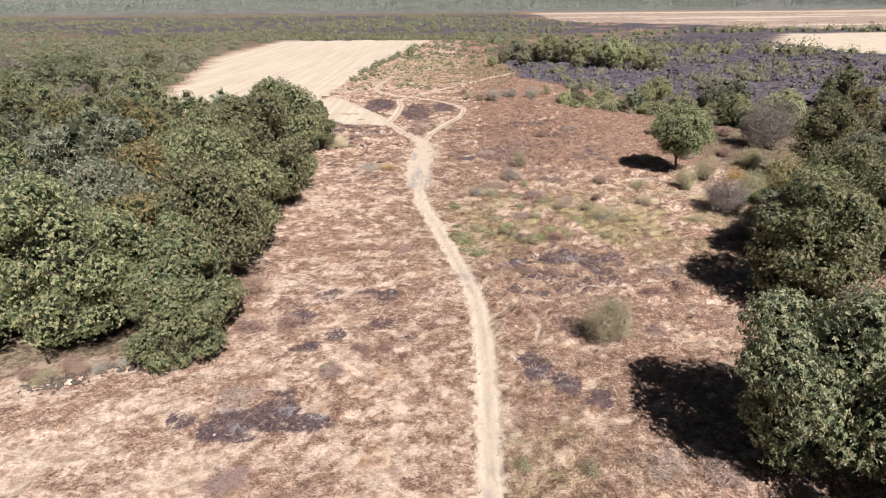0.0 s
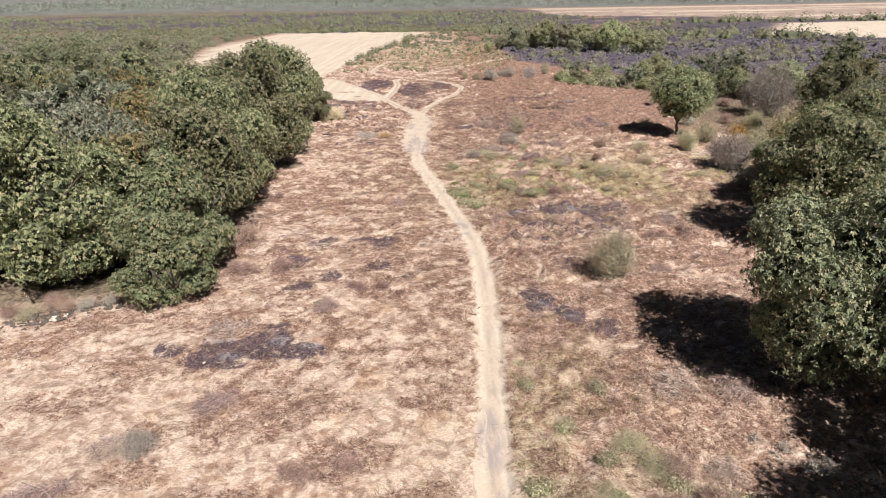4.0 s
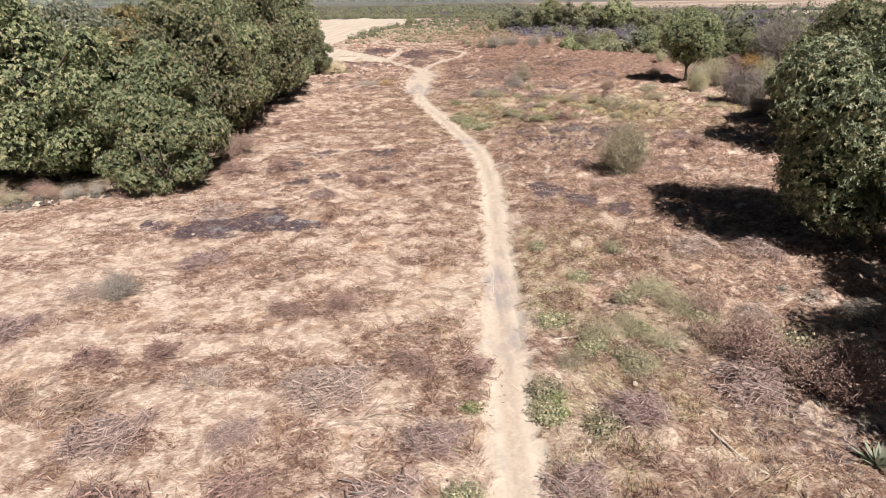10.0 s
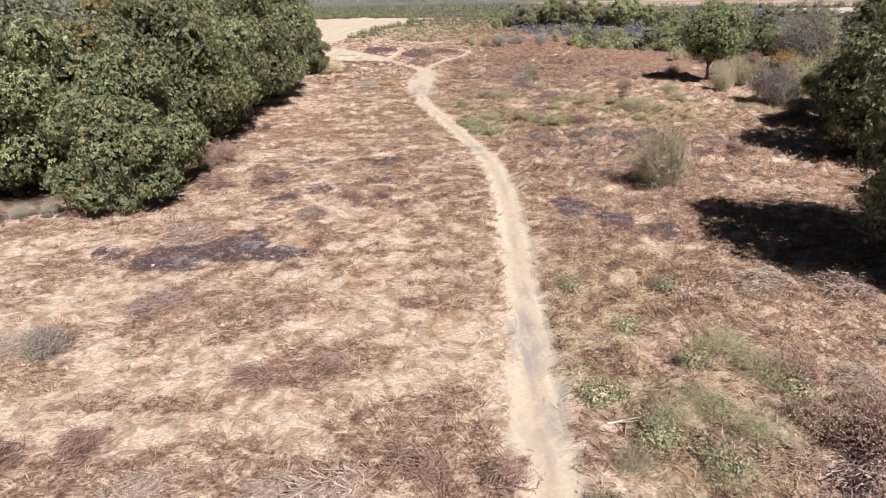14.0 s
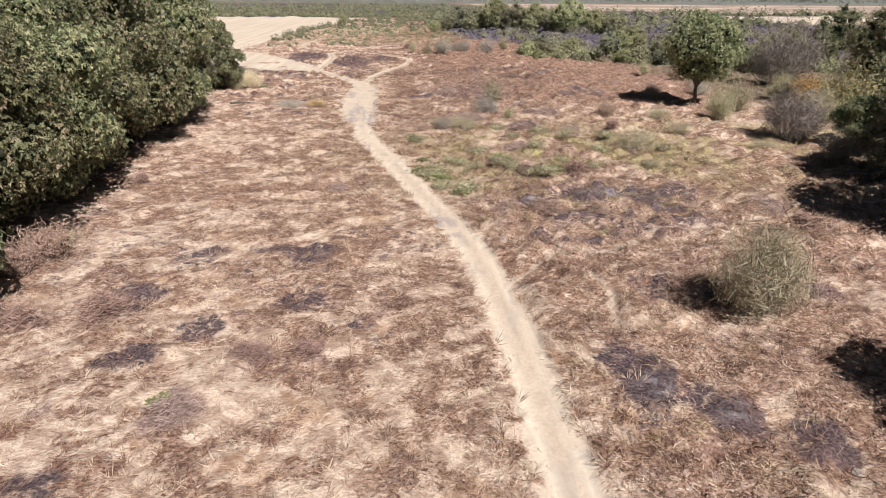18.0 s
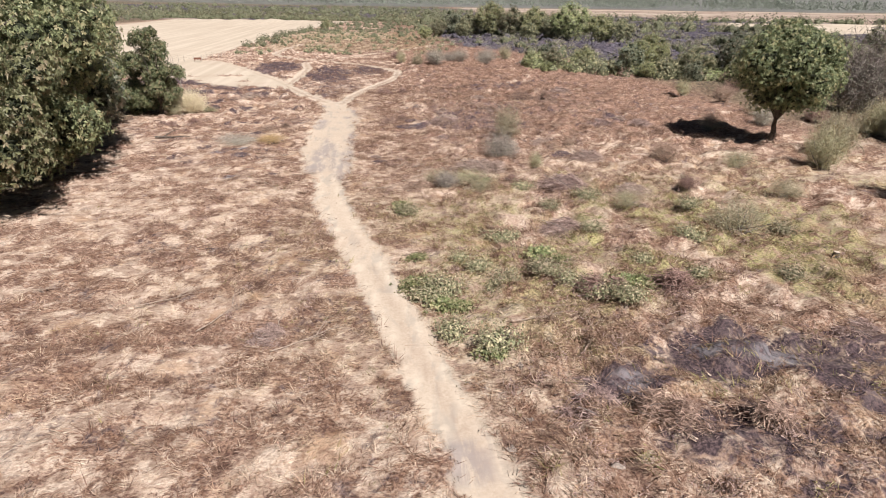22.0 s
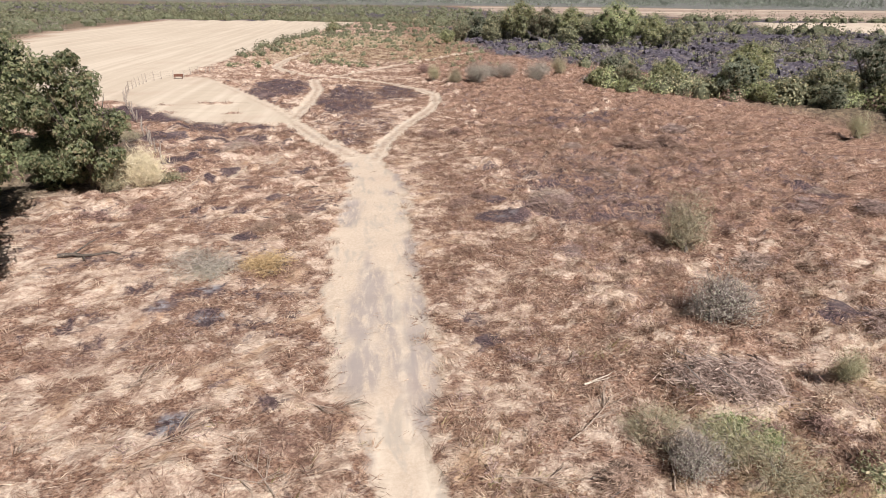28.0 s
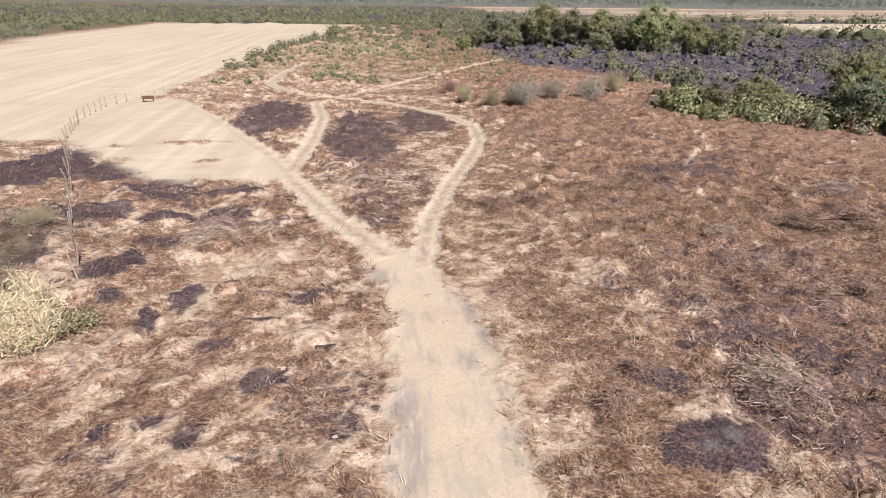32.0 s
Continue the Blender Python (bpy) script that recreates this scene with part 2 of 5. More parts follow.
def field_mask(x, y):
    """The stubble field on the far left, with the grazed corner inside the fence."""
    left, right = field_left(y), -33.5 + 0.03 * (y - 165) + 0.0003 * np.clip(y - 165, 0, 400) ** 2
    wob = 2.5 * (fbm(x / 6, y / 6, 3) - 0.5)
    apron = ramp(y + 1.07 * (x + 33.3) + wob, 137.0, 139.8) * ramp(y + wob, 124.6, 126.8) * (1 - ramp(y, 163, 166)) * ramp(x + 0.4 * wob, -37.5, -36) * (1 - ramp(x + 0.6 * wob + 0.49 * (y - 129.6), -14.0, -11.8))
    apron = apron * (1 - 0.8 * blobs(x, y, GRAZED))
    main = ramp(y + 0.6 * wob, 138.5, 140.5) * (1 - ramp(y + 0.05 * x + wob, 398, 404)) * ramp(x + wob, left, left + 2) * (1 - ramp(x + wob, right - 1.5, right))
    return np.clip(main + apron, 0, 1)


def wild_mask(x, y):
    """Rough land round the heath, under bushes and trees."""
    west = (1 - ramp(x + 3 * (fbm(x / 5, y / 5, 3) - 0.5), -26, -21)) * (1 - ramp(y, 112, 120)) * ramp(y - 0.25 * x, 37, 42)
    far_west = (1 - ramp(x - field_left(y), -6, 0)) * ramp(y, 100, 120)
    north = ramp(y + 0.05 * x, 400, 408) * (1 - ramp(x, 95, 130) * ramp(y, 420, 440))
    east = ramp(x + 4 * (fbm(x / 5 + 3, y / 5, 3) - 0.5), 44, 54) * (1 - ramp(y - 0.9 * x, 230, 245))
    return np.clip(west + far_west + north + east, 0, 1)


def green_mask(x, y):
    a = 1.3 * np.exp(-(((x - 16) / 14) ** 2 + ((y - 63) / 10) ** 2)) + 0.5 * np.exp(-(((x - 8) / 5) ** 2 + ((y - 14) / 14) ** 2)) + 0.6 * np.exp(-(((x - 40) / 14) ** 2 + ((y - 66) / 12) ** 2))
    b = ramp(y, 186, 196) * (1 - ramp(y, 260, 300)) * ramp(x, -34, -20) * (1 - ramp(x, 14, 24))
    return np.clip(a * ramp(fbm(x / 3 + 11, y / 3, 3), 0.30, 0.56) + 0.4 * b, 0, 1)


def lava_mask(x, y):
    wob = 14 * (fbm(x / 22 + 5, y / 22 + 8, 4) - 0.5)
    right = ramp(y + wob, 196 - 1.55 * np.clip(x - 28, 0, 40), 204 - 1.55 * np.clip(x - 28, 0, 40)) * ramp(x + 0.4 * wob, 24, 30) * (1 - ramp(y - 0.7 * x + wob, 300, 330))
    left = ramp(y + 0.5 * x + wob, 330, 370) * (1 - ramp(y + wob, 900, 950)) * (1 - ramp(x, -60, -20) * (1 - ramp(y, 420, 460)))
    return np.clip(right + left * ramp(fbm(x / 40, y / 40, 3), 0.34, 0.44), 0, 1)


def litter_mask(x, y):
    """Cut and scorched brush lying on the straw: 0 bare, 1 dense."""
    front = 1 - ramp(y, 13, 22)
    big = fbm(x / 3.4 + 3, y / 1.7 + 31, 4) * front + fbm(x / 1.9 + 3, y / 1.5 + 31, 4) * (1 - front)
    mid = fbm(x / 0.75 + 13, y / 0.6 + 51, 3)
    dense = 0.11 * ramp(x, 9, 13) * ramp(y, 84, 94) + 0.05 * ramp(x, 6, 8) * ramp(y, 24, 30) * (1 - ramp(y, 40, 46)) + 0.07 * ramp(x, 5, 8) * (1 - ramp(y, 28, 38)) + 0.09 * ramp(x, 5, 8) * ramp(y, 34, 40) * (1 - ramp(y, 56, 62)) + 0.055 * ramp(x, 0, 4) * ramp(y, 74, 88) + 0.035 * ramp(y, 20, 32) * (1 - ramp(x, 1, 4)) * (1 - 0.5 * ramp(y, 58, 70))
    own = ramp(0.5 * big + 0.36 * mid + 0.14 * fbm(x / 0.3 + 5, y / 0.3, 2) + dense - 0.03 * front, 0.465, 0.535)
    mats = np.clip(1.5 * blobs(x, y, [(a, b, 1.2 * c, 1.2 * d) for a, b, c, d in MATS]) + 0.9 * (fbm(x / 0.6 + 5, y / 0.45, 3) - 0.62), 0, 1)
    near = (1 - ramp(y, 19, 24)) * (1 - ramp(x, 2.4, 4.0))
    return own * (1 - near) + near * mats


def bare_mask(x, y):
    """Bare pale straw along the foot of the grove."""
    line = near_line(x, y, [(-30, 17.5), (-24.5, 23.5), (-20.5, 26.6), (-16.6, 29.4), (-14.6, 33.5), (-14.8, 40)])
    return 1 - ramp(line + 2.0 * (fbm(x / 2 + 3, y / 2, 3) - 0.5), 1.0, 2.6)


STAINS = [(-3.2, 86.5, 0.6, 4.0), (-1.4, 80.0, 0.7, 4.5), (-4.4, 97.0, 0.8, 3.0), (-0.9, 90.0, 0.6, 3.5), (-1.0, 104.2, 0.5, 1.6), (-0.7, 101.3, 0.6, 1.3), (-1.8, 100.3, 0.6, 0.9), (-0.9, 98.4, 0.35, 0.6), (-1.2, 96.0, 0.4, 0.4), (-5.3, 108.0, 1.0, 1.0), (-6.4, 105.2, 1.2, 1.6), (-3.6, 83.4, 0.7, 3.0), (-2.3, 82.0, 0.35, 4.0), (-1.1, 84.5, 0.3, 2.6), (-1.8, 100.5, 0.5, 0.5), (-0.8, 91.4, 0.3, 0.9), (-2.6, 86.5, 0.4, 1.6), (3.2, 47.6, 1.0, 1.1), (3.6, 45.7, 0.5, 0.5), (-3.9, 74.5, 1.1, 2.2), (-3.4, 79.8, 1.0, 2.0), (4.0, 17.8, 0.7, 2.2), (4.35, 13.0, 0.3, 1.0)]


def rut_mask(x, y):
    """Two wheel lines along the narrow tracks."""
    d = np.minimum.reduce([near_line(x, y, TRACKS[i][1]) for i in (0, 1, 4, 5, 6, 7)])
    return np.exp(-(((d - 0.55) / 0.16) ** 2))


def crown_mask(x, y):
    """The trodden strip between the wheel lines, with dead grass in it."""
    a = near_line(x, y, TRACKS[0][1])
    b = np.minimum.reduce([near_line(x, y, TRACKS[i][1]) for i in (4, 5, 6, 7, 8, 9)])
    return np.maximum(0.45 * np.exp(-((a / 0.3) ** 2)), 0.95 * np.exp(-((b / 0.34) ** 2)))


def ground_z(x, y):
    z = 0.5 * (fbm(x / 14 + 2, y / 14, 3) - 0.5) + 0.22 * (fbm(x / 1.6, y / 1.6 + 9, 3) - 0.5)
    rough = ramp(x, 4, 7) * ramp(y, 30, 40) + 0.6 * ramp(x, 5, 9) * (1 - ramp(y, 28, 36)) + 0.35 * ramp(-x, -1, 2) * ramp(y, 12, 20) + 0.5 * ramp(y, 92, 100) * ramp(-x, 4, 6)
    z = z + 0.43 * np.clip(rough, 0, 1) * (ramp(vnoise(x / 0.95 + 31, y / 0.95 + 12), 0.45, 0.8) + 0.5 * vnoise(x / 0.7 + 3, y / 0.7) - 0.4)
    t = track_mask(x, y)
    far = ramp(np.hypot(x, y - 60), 160, 400)
    z = z * (1 - 0.75 * t) * (1 - far) * (1 - 0.85 * field_mask(x, y)) - 0.06 * t
    z = z - 0.8 * ramp(x, 9, 17) * (1 - ramp(y, 14, 22))
    z = z + lava_mask(x, y) * (2.2 * np.abs(fbm(x / 7, y / 7, 4) - 0.5) * 2)
    side = y + 0.74 * x
    z = z + lava_mask(x, y) * ramp(x, 75, 115) * ramp(side, 300, 385) * (1 - ramp(side, 398, 414)) * (0.4 + 1.6 * fbm(x / 9, y / 9 + 4, 3))
    hill = 26 * ramp(y, 700, 1700) * fbm(x / 420 + 4, y / 420, 3) + 60 * ramp(y, 1500, 3200)
    return z + hill


# ---- materials ----
def nodes_of(name):
    m = bpy.data.materials.new(name)
    m.use_nodes = True
    return m, m.node_tree, m.node_tree.nodes["Principled BSDF"]


def mix(nt, fac, a, b, blend="MIX"):
    n = nt.nodes.new("ShaderNodeMix")
    n.data_type, n.blend_type = "RGBA", blend
    for slot, v in ((0, fac), (6, a), (7, b)):
        if isinstance(v, (int, float)):
            n.inputs[slot].default_value = v
        elif isinstance(v, tuple):
            n.inputs[slot].default_value = (*v, 1)
        else:
            nt.links.new(v, n.inputs[slot])
    return n.outputs[2]


def tex(nt, scale, detail=4.0, rough=0.55, coords="Object", squash=None):
    c = nt.nodes.new("ShaderNodeTexCoord").outputs[coords]
    if squash:
        mp = nt.nodes.new("ShaderNodeMapping")
        mp.inputs["Scale"].default_value = squash
        nt.links.new(c, mp.inputs[0])
        c = mp.outputs[0]
    n = nt.nodes.new("ShaderNodeTexNoise")
    n.inputs["Scale"].default_value, n.inputs["Detail"].default_value, n.inputs["Roughness"].default_value = scale, detail, rough
    nt.links.new(c, n.inputs["Vector"])
    return n.outputs[0]


def spread(nt, v, lo, hi):
    n = nt.nodes.new("ShaderNodeMapRange")
    n.interpolation_type = "SMOOTHSTEP"
    n.inputs[1].default_value, n.inputs[2].default_value = lo, hi
    nt.links.new(v, n.inputs[0])
    return n.outputs[0]


def calc(nt, op, a, b):
    n = nt.nodes.new("ShaderNodeMath")
    n.operation = op
    for slot, v in enumerate((a, b)):
        if isinstance(v, (int, float)):
            n.inputs[slot].default_value = v
        else:
            nt.links.new(v, n.inputs[slot])
    return n.outputs[0]


def attr(nt, name):
    n = nt.nodes.new("ShaderNodeAttribute")
    n.attribute_name = name
    return n.outputs["Fac"]


def bump(nt, bsdf, height, strength, distance):
    b = nt.nodes.new("ShaderNodeBump")
    b.inputs["Strength"].default_value, b.inputs["Distance"].default_value = strength, distance
    nt.links.new(height, b.inputs["Height"])
    nt.links.new(b.outputs[0], bsdf.inputs["Normal"])


def warped(nt, scale, detail=5.0, rough=0.6, bend=0.5, squash=None):
    """Noise whose shapes are pulled about."""
    v = tex(nt, scale, detail, rough, squash=squash)
    v.node.inputs["Distortion"].default_value = bend
    return v


def ground_material():
    m, nt, bsdf = nodes_of("dry_ground")
    fine, mid, big = tex(nt, 9.0, 6, 0.7), warped(nt, 1.5, 6, 0.68, 0.8), tex(nt, 0.12, 4)
    straws = warped(nt, 5.0, 6, 0.72, 0.6, squash=(1.0, 2.2, 1.0))
    tone = warped(nt, 0.75, 5, 0.65, 0.9, squash=(1.0, 1.5, 1.0))
    hue = warped(nt, 0.43, 5, 0.6, 0.7)
    # straw: cream, tan and foxy patches
    col = mix(nt, spread(nt, straws, 0.36, 0.64), (0.51, 0.38, 0.295), (0.80, 0.665, 0.535))
    col = mix(nt, spread(nt, tone, 0.48, 0.62), col, mix(nt, spread(nt, fine, 0.4, 0.62), (0.36, 0.245, 0.185), (0.62, 0.47, 0.36)))
    col = mix(nt, calc(nt, "MULTIPLY", spread(nt, hue, 0.55, 0.66), 0.55), col, (0.47, 0.30, 0.18))
    # scorched litter: maroon, mauve and ashy patches
    soil = mix(nt, spread(nt, fine, 0.38, 0.62), (0.145, 0.082, 0.061), (0.47, 0.308, 0.22))
    soil = mix(nt, calc(nt, "MULTIPLY", spread(nt, tone, 0.52, 0.62), 0.7), soil, mix(nt, spread(nt, straws, 0.4, 0.62), (0.08, 0.046, 0.04), (0.33, 0.205, 0.16)))
    soil = mix(nt, calc(nt, "MULTIPLY", spread(nt, warped(nt, 0.9, 5, 0.65, 0.6), 0.60, 0.68), 0.6), soil, mix(nt, spread(nt, fine, 0.4, 0.62), (0.17, 0.14, 0.145), (0.38, 0.32, 0.315)))
    tuft = warped(nt, 2.7, 5, 0.7, 1.0, squash=(1.0, 1.4, 1.0))
    raw = calc(nt, "ADD", calc(nt, "ADD", calc(nt, "MULTIPLY", attr(nt, "litter"), 0.75), 0.12), calc(nt, "MULTIPLY", calc(nt, "SUBTRACT", calc(nt, "ADD", calc(nt, "MULTIPLY", tuft, 0.65), calc(nt, "MULTIPLY", straws, 0.35)), 0.5), 5.5))
    col = mix(nt, spread(nt, raw, 0.32, 0.84), col, soil)
    gcol = mix(nt, spread(nt, fine, 0.35, 0.65), (0.15, 0.145, 0.06), (0.50, 0.44, 0.22))
    col = mix(nt, calc(nt, "MULTIPLY", attr(nt, "green"), spread(nt, mid, 0.36, 0.56)), col, gcol)
    # Darker mottle in the colour stands in for gaps between lit tufts.
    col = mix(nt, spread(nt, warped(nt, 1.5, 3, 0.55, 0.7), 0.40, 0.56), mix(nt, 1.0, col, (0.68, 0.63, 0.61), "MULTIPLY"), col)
    char = mix(nt, spread(nt, fine, 0.4, 0.66), (0.042, 0.031, 0.037), (0.18, 0.125, 0.125))
    char = mix(nt, calc(nt, "MULTIPLY", spread(nt, hue, 0.55, 0.64), 0.55), char, (0.20, 0.155, 0.15))
    bsum = calc(nt, "ADD", attr(nt, "burn_shade"), calc(nt, "MULTIPLY", calc(nt, "SUBTRACT", warped(nt, 1.7, 7, 0.72, 0.9), 0.5), 4.2))
    col = mix(nt, spread(nt, calc(nt, "MULTIPLY", bsum, attr(nt, "burnt")), 0.28, 1.2), col, char)
    col = mix(nt, calc(nt, "MULTIPLY", attr(nt, "ash"), spread(nt, mid, 0.42, 0.58)), col, (0.36, 0.35, 0.365))
    dust = mix(nt, spread(nt, fine, 0.3, 0.7), (0.48, 0.385, 0.295), (0.575, 0.48, 0.38))
    dust = mix(nt, spread(nt, warped(nt, 0.9, 5, 0.6, 0.5, squash=(1.6, 0.5, 1.0)), 0.50, 0.66), dust, (0.43, 0.37, 0.305))
    dust = mix(nt, calc(nt, "MULTIPLY", attr(nt, "crown"), spread(nt, mid, 0.34, 0.6)), dust, (0.33, 0.245, 0.185))
    dust = mix(nt, calc(nt, "MULTIPLY", attr(nt, "rut"), spread(nt, mid, 0.35, 0.6)), dust, (0.62, 0.53, 0.42))
    dust = mix(nt, calc(nt, "MULTIPLY", attr(nt, "stain"), calc(nt, "MULTIPLY", spread(nt, warped(nt, 1.4, 6, 0.7, 0.5, squash=(2.0, 0.5, 1.0)), 0.3, 0.58), 0.8)), dust, (0.31, 0.268, 0.25))
    col = mix(nt, calc(nt, "MULTIPLY", attr(nt, "wild"), 0.9), col, mix(nt, spread(nt, mid, 0.4, 0.65), (0.075, 0.062, 0.045), (0.25, 0.20, 0.13)))
    col = mix(nt, spread(nt, calc(nt, "ADD", attr(nt, "track"), calc(nt, "MULTIPLY", calc(nt, "SUBTRACT", mid, 0.5), 1.2)), 0.2, 0.7), col, dust)
    stub = mix(nt, spread(nt, tex(nt, 0.6, 5, 0.6, squash=(1.0, 0.03, 1.0)), 0.35, 0.7), (0.50, 0.42, 0.325), (0.60, 0.515, 0.41))
    stub = mix(nt, calc(nt, "MULTIPLY", spread(nt, warped(nt, 0.09, 5, 0.6, 0.5, squash=(1.6, 0.06, 1.0)), 0.5, 0.64), 0.45), stub, (0.49, 0.41, 0.315))
    col = mix(nt, attr(nt, "field"), col, stub)
    col = mix(nt, attr(nt, "plough"), col, mix(nt, spread(nt, big, 0.4, 0.6), (0.27, 0.20, 0.165), (0.40, 0.315, 0.25)))
    rock = mix(nt, spread(nt, mid, 0.4, 0.7), (0.045, 0.039, 0.05), (0.17, 0.15, 0.18))
    rock = mix(nt, calc(nt, "MULTIPLY", spread(nt, tex(nt, 0.3, 5, 0.6), 0.52, 0.64), 0.6), rock, (0.19, 0.17, 0.15))
    col = mix(nt, attr(nt, "lava"), col, rock)
    col = mix(nt, calc(nt, "MULTIPLY", spread(nt, big, 0.5, 0.75), 0.22), col, (0.34, 0.21, 0.16))
    # Far forest floor in grey-green, with distance haze put into the colour.
    col = mix(nt, attr(nt, "forest"), col, mix(nt, spread(nt, tex(nt, 0.05, 4, 0.7), 0.4, 0.6), (0.13, 0.135, 0.125), (0.20, 0.20, 0.18)))
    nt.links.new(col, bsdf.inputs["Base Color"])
    bsdf.inputs["Roughness"].default_value = 0.95
    bsdf.inputs["Specular IOR Level"].default_value = 0.15
    smooth = calc(nt, "SUBTRACT", 1.0, calc(nt, "MULTIPLY", calc(nt, "MAXIMUM", attr(nt, "track"), attr(nt, "field")), 0.9))
    bump(nt, bsdf, calc(nt, "MULTIPLY", calc(nt, "ADD", fine, calc(nt, "MULTIPLY", mid, 2.0)), smooth), 0.75, 0.13)
    return m


def leaf_material(name, dark, light, dry=None, dry_part=0.0, gloss=0.42, thin=0.25):
    m, nt, bsdf = nodes_of(name)
    geo, info = nt.nodes.new("ShaderNodeNewGeometry"), nt.nodes.new("ShaderNodeObjectInfo")
    col = mix(nt, geo.outputs["Random Per Island"], dark, light)
    if dry:
        col = mix(nt, spread(nt, calc(nt, "ADD", geo.outputs["Random Per Island"], calc(nt, "MULTIPLY", tex(nt, 0.7, 3), 0.6)), 1.12 - dry_part, 1.3 - dry_part), col, dry)
    hsv = nt.nodes.new("ShaderNodeHueSaturation")
    hsv.inputs["Saturation"].default_value = 0.95
    nt.links.new(calc(nt, "ADD", 0.82, calc(nt, "MULTIPLY", info.outputs["Random"], 0.4)), hsv.inputs["Value"])
    nt.links.new(calc(nt, "ADD", 0.475, calc(nt, "MULTIPLY", info.outputs["Random"], 0.04)), hsv.inputs["Hue"])
    nt.links.new(col, hsv.inputs["Color"])
    nt.links.new(hsv.outputs[0], bsdf.inputs["Base Color"])
    bsdf.inputs["Roughness"].default_value = gloss
    bsdf.inputs["Specular IOR Level"].default_value = 0.4
    if thin:
        tr = nt.nodes.new("ShaderNodeBsdfTranslucent")
        nt.links.new(hsv.outputs[0], tr.inputs["Color"])
        sh = nt.nodes.new("ShaderNodeMixShader")
        sh.inputs[0].default_value = thin
        nt.links.new(bsdf.outputs[0], sh.inputs[1])
        nt.links.new(tr.outputs[0], sh.inputs[2])
        nt.links.new(sh.outputs[0], nt.nodes["Material Output"].inputs["Surface"])
    return m


def plain_material(name, dark, light, scale=6.0, rough=0.9, strength=0.5, distance=0.03):
    m, nt, bsdf = nodes_of(name)
    v = tex(nt, scale, 6, 0.65)
    nt.links.new(mix(nt, spread(nt, v, 0.3, 0.7), dark, light), bsdf.inputs["Base Color"])
    bsdf.inputs["Roughness"].default_value = rough
    bump(nt, bsdf, v, strength, distance)
    return m


def straw_material(name, colours, shade=(0.36, 0.23, 0.16), foxy=(0.50, 0.31, 0.18)):
    """Blades and twigs: one of several colours for each loose piece."""
    m, nt, bsdf = nodes_of(name)
    geo = nt.nodes.new("ShaderNodeNewGeometry")
    cr = nt.nodes.new("ShaderNodeValToRGB")
    while len(cr.color_ramp.elements) < len(colours):
        cr.color_ramp.elements.new(0.5)
    for n, c in enumerate(colours):
        cr.color_ramp.elements[n].position, cr.color_ramp.elements[n].color = n / (len(colours) - 1), (*c, 1)
    nt.links.new(geo.outputs["Random Per Island"], cr.inputs[0])
    col = mix(nt, spread(nt, warped(nt, 0.75, 5, 0.65, 0.9, squash=(1.0, 1.5, 1.0)), 0.47, 0.60), cr.outputs[0], mix(nt, 0.68, cr.outputs[0], shade))
    col = mix(nt, calc(nt, "MULTIPLY", spread(nt, warped(nt, 0.43, 5, 0.6, 0.7), 0.55, 0.66), 0.5), col, foxy)
    # Same mottle as the ground: dark gaps between lit tufts, put into the colour.
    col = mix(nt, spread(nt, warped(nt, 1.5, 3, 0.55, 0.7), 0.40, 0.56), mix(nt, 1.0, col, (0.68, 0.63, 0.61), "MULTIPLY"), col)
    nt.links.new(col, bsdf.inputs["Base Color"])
    bsdf.inputs["Roughness"].default_value = 0.8
    bsdf.inputs["Specular IOR Level"].default_value = 0.2
    return m


GROUND = ground_material()
BARK = plain_material("bark", (0.05, 0.04, 0.032), (0.17, 0.14, 0.115), 7)
GREY_BARK = plain_material("grey_bark", (0.12, 0.10, 0.09), (0.30, 0.26, 0.23), 9)
LEAF_OAK = leaf_material("oak_leaves", (0.07, 0.09, 0.04), (0.385, 0.41, 0.205), (0.38, 0.34, 0.19), 0.12, 0.5)
LEAF_GREEN = leaf_material("bright_leaves", (0.075, 0.10, 0.045), (0.33, 0.375, 0.19), (0.34, 0.30, 0.16), 0.1)
LEAF_GREY = leaf_material("grey_green_leaves", (0.10, 0.12, 0.075), (0.42, 0.445, 0.32), (0.30, 0.26, 0.16), 0.1)
LEAF_PALE = leaf_material("pale_green_leaves", (0.085, 0.105, 0.055), (0.36, 0.395, 0.225), (0.38, 0.35, 0.20), 0.08, 0.45)
LEAF_DRY = leaf_material("drying_leaves", (0.11, 0.105, 0.04), (0.36, 0.33, 0.15), (0.36, 0.25, 0.10), 0.15)
LEAF_FAR = leaf_material("far_leaves", (0.095, 0.098, 0.055), (0.255, 0.245, 0.15), thin=0.0, gloss=0.7)
# Near-black green: the shade inside oak crowns is put into this colour.
CROWN_SHADE = plain_material("crown_shade", (0.014, 0.018, 0.008), (0.06, 0.072, 0.03), 6.0, 0.8, 1.0, 0.3)
FAR_GREEN = leaf_material("far_green_leaves", (0.075, 0.09, 0.045), (0.22, 0.235, 0.12), thin=0.0, gloss=0.7)
FAR_GREY = leaf_material("far_grey_leaves", (0.11, 0.115, 0.08), (0.28, 0.28, 0.20), thin=0.0, gloss=0.7)
TWIG_GREY = leaf_material("dusty_grey_twigs", (0.17, 0.145, 0.122), (0.42, 0.365, 0.31), thin=0.0, gloss=0.8)
FAR_TWIGS = leaf_material("far_bare_twigs", (0.12, 0.10, 0.088), (0.29, 0.25, 0.215), thin=0.0, gloss=0.8)
# Darker than the far leaves: shade within far crowns put into the colour.
FAR_CROWN_SHADE = plain_material("far_crown_shade", (0.07, 0.078, 0.042), (0.19, 0.195, 0.11), 3.0, 0.8, 1.0, 0.3)
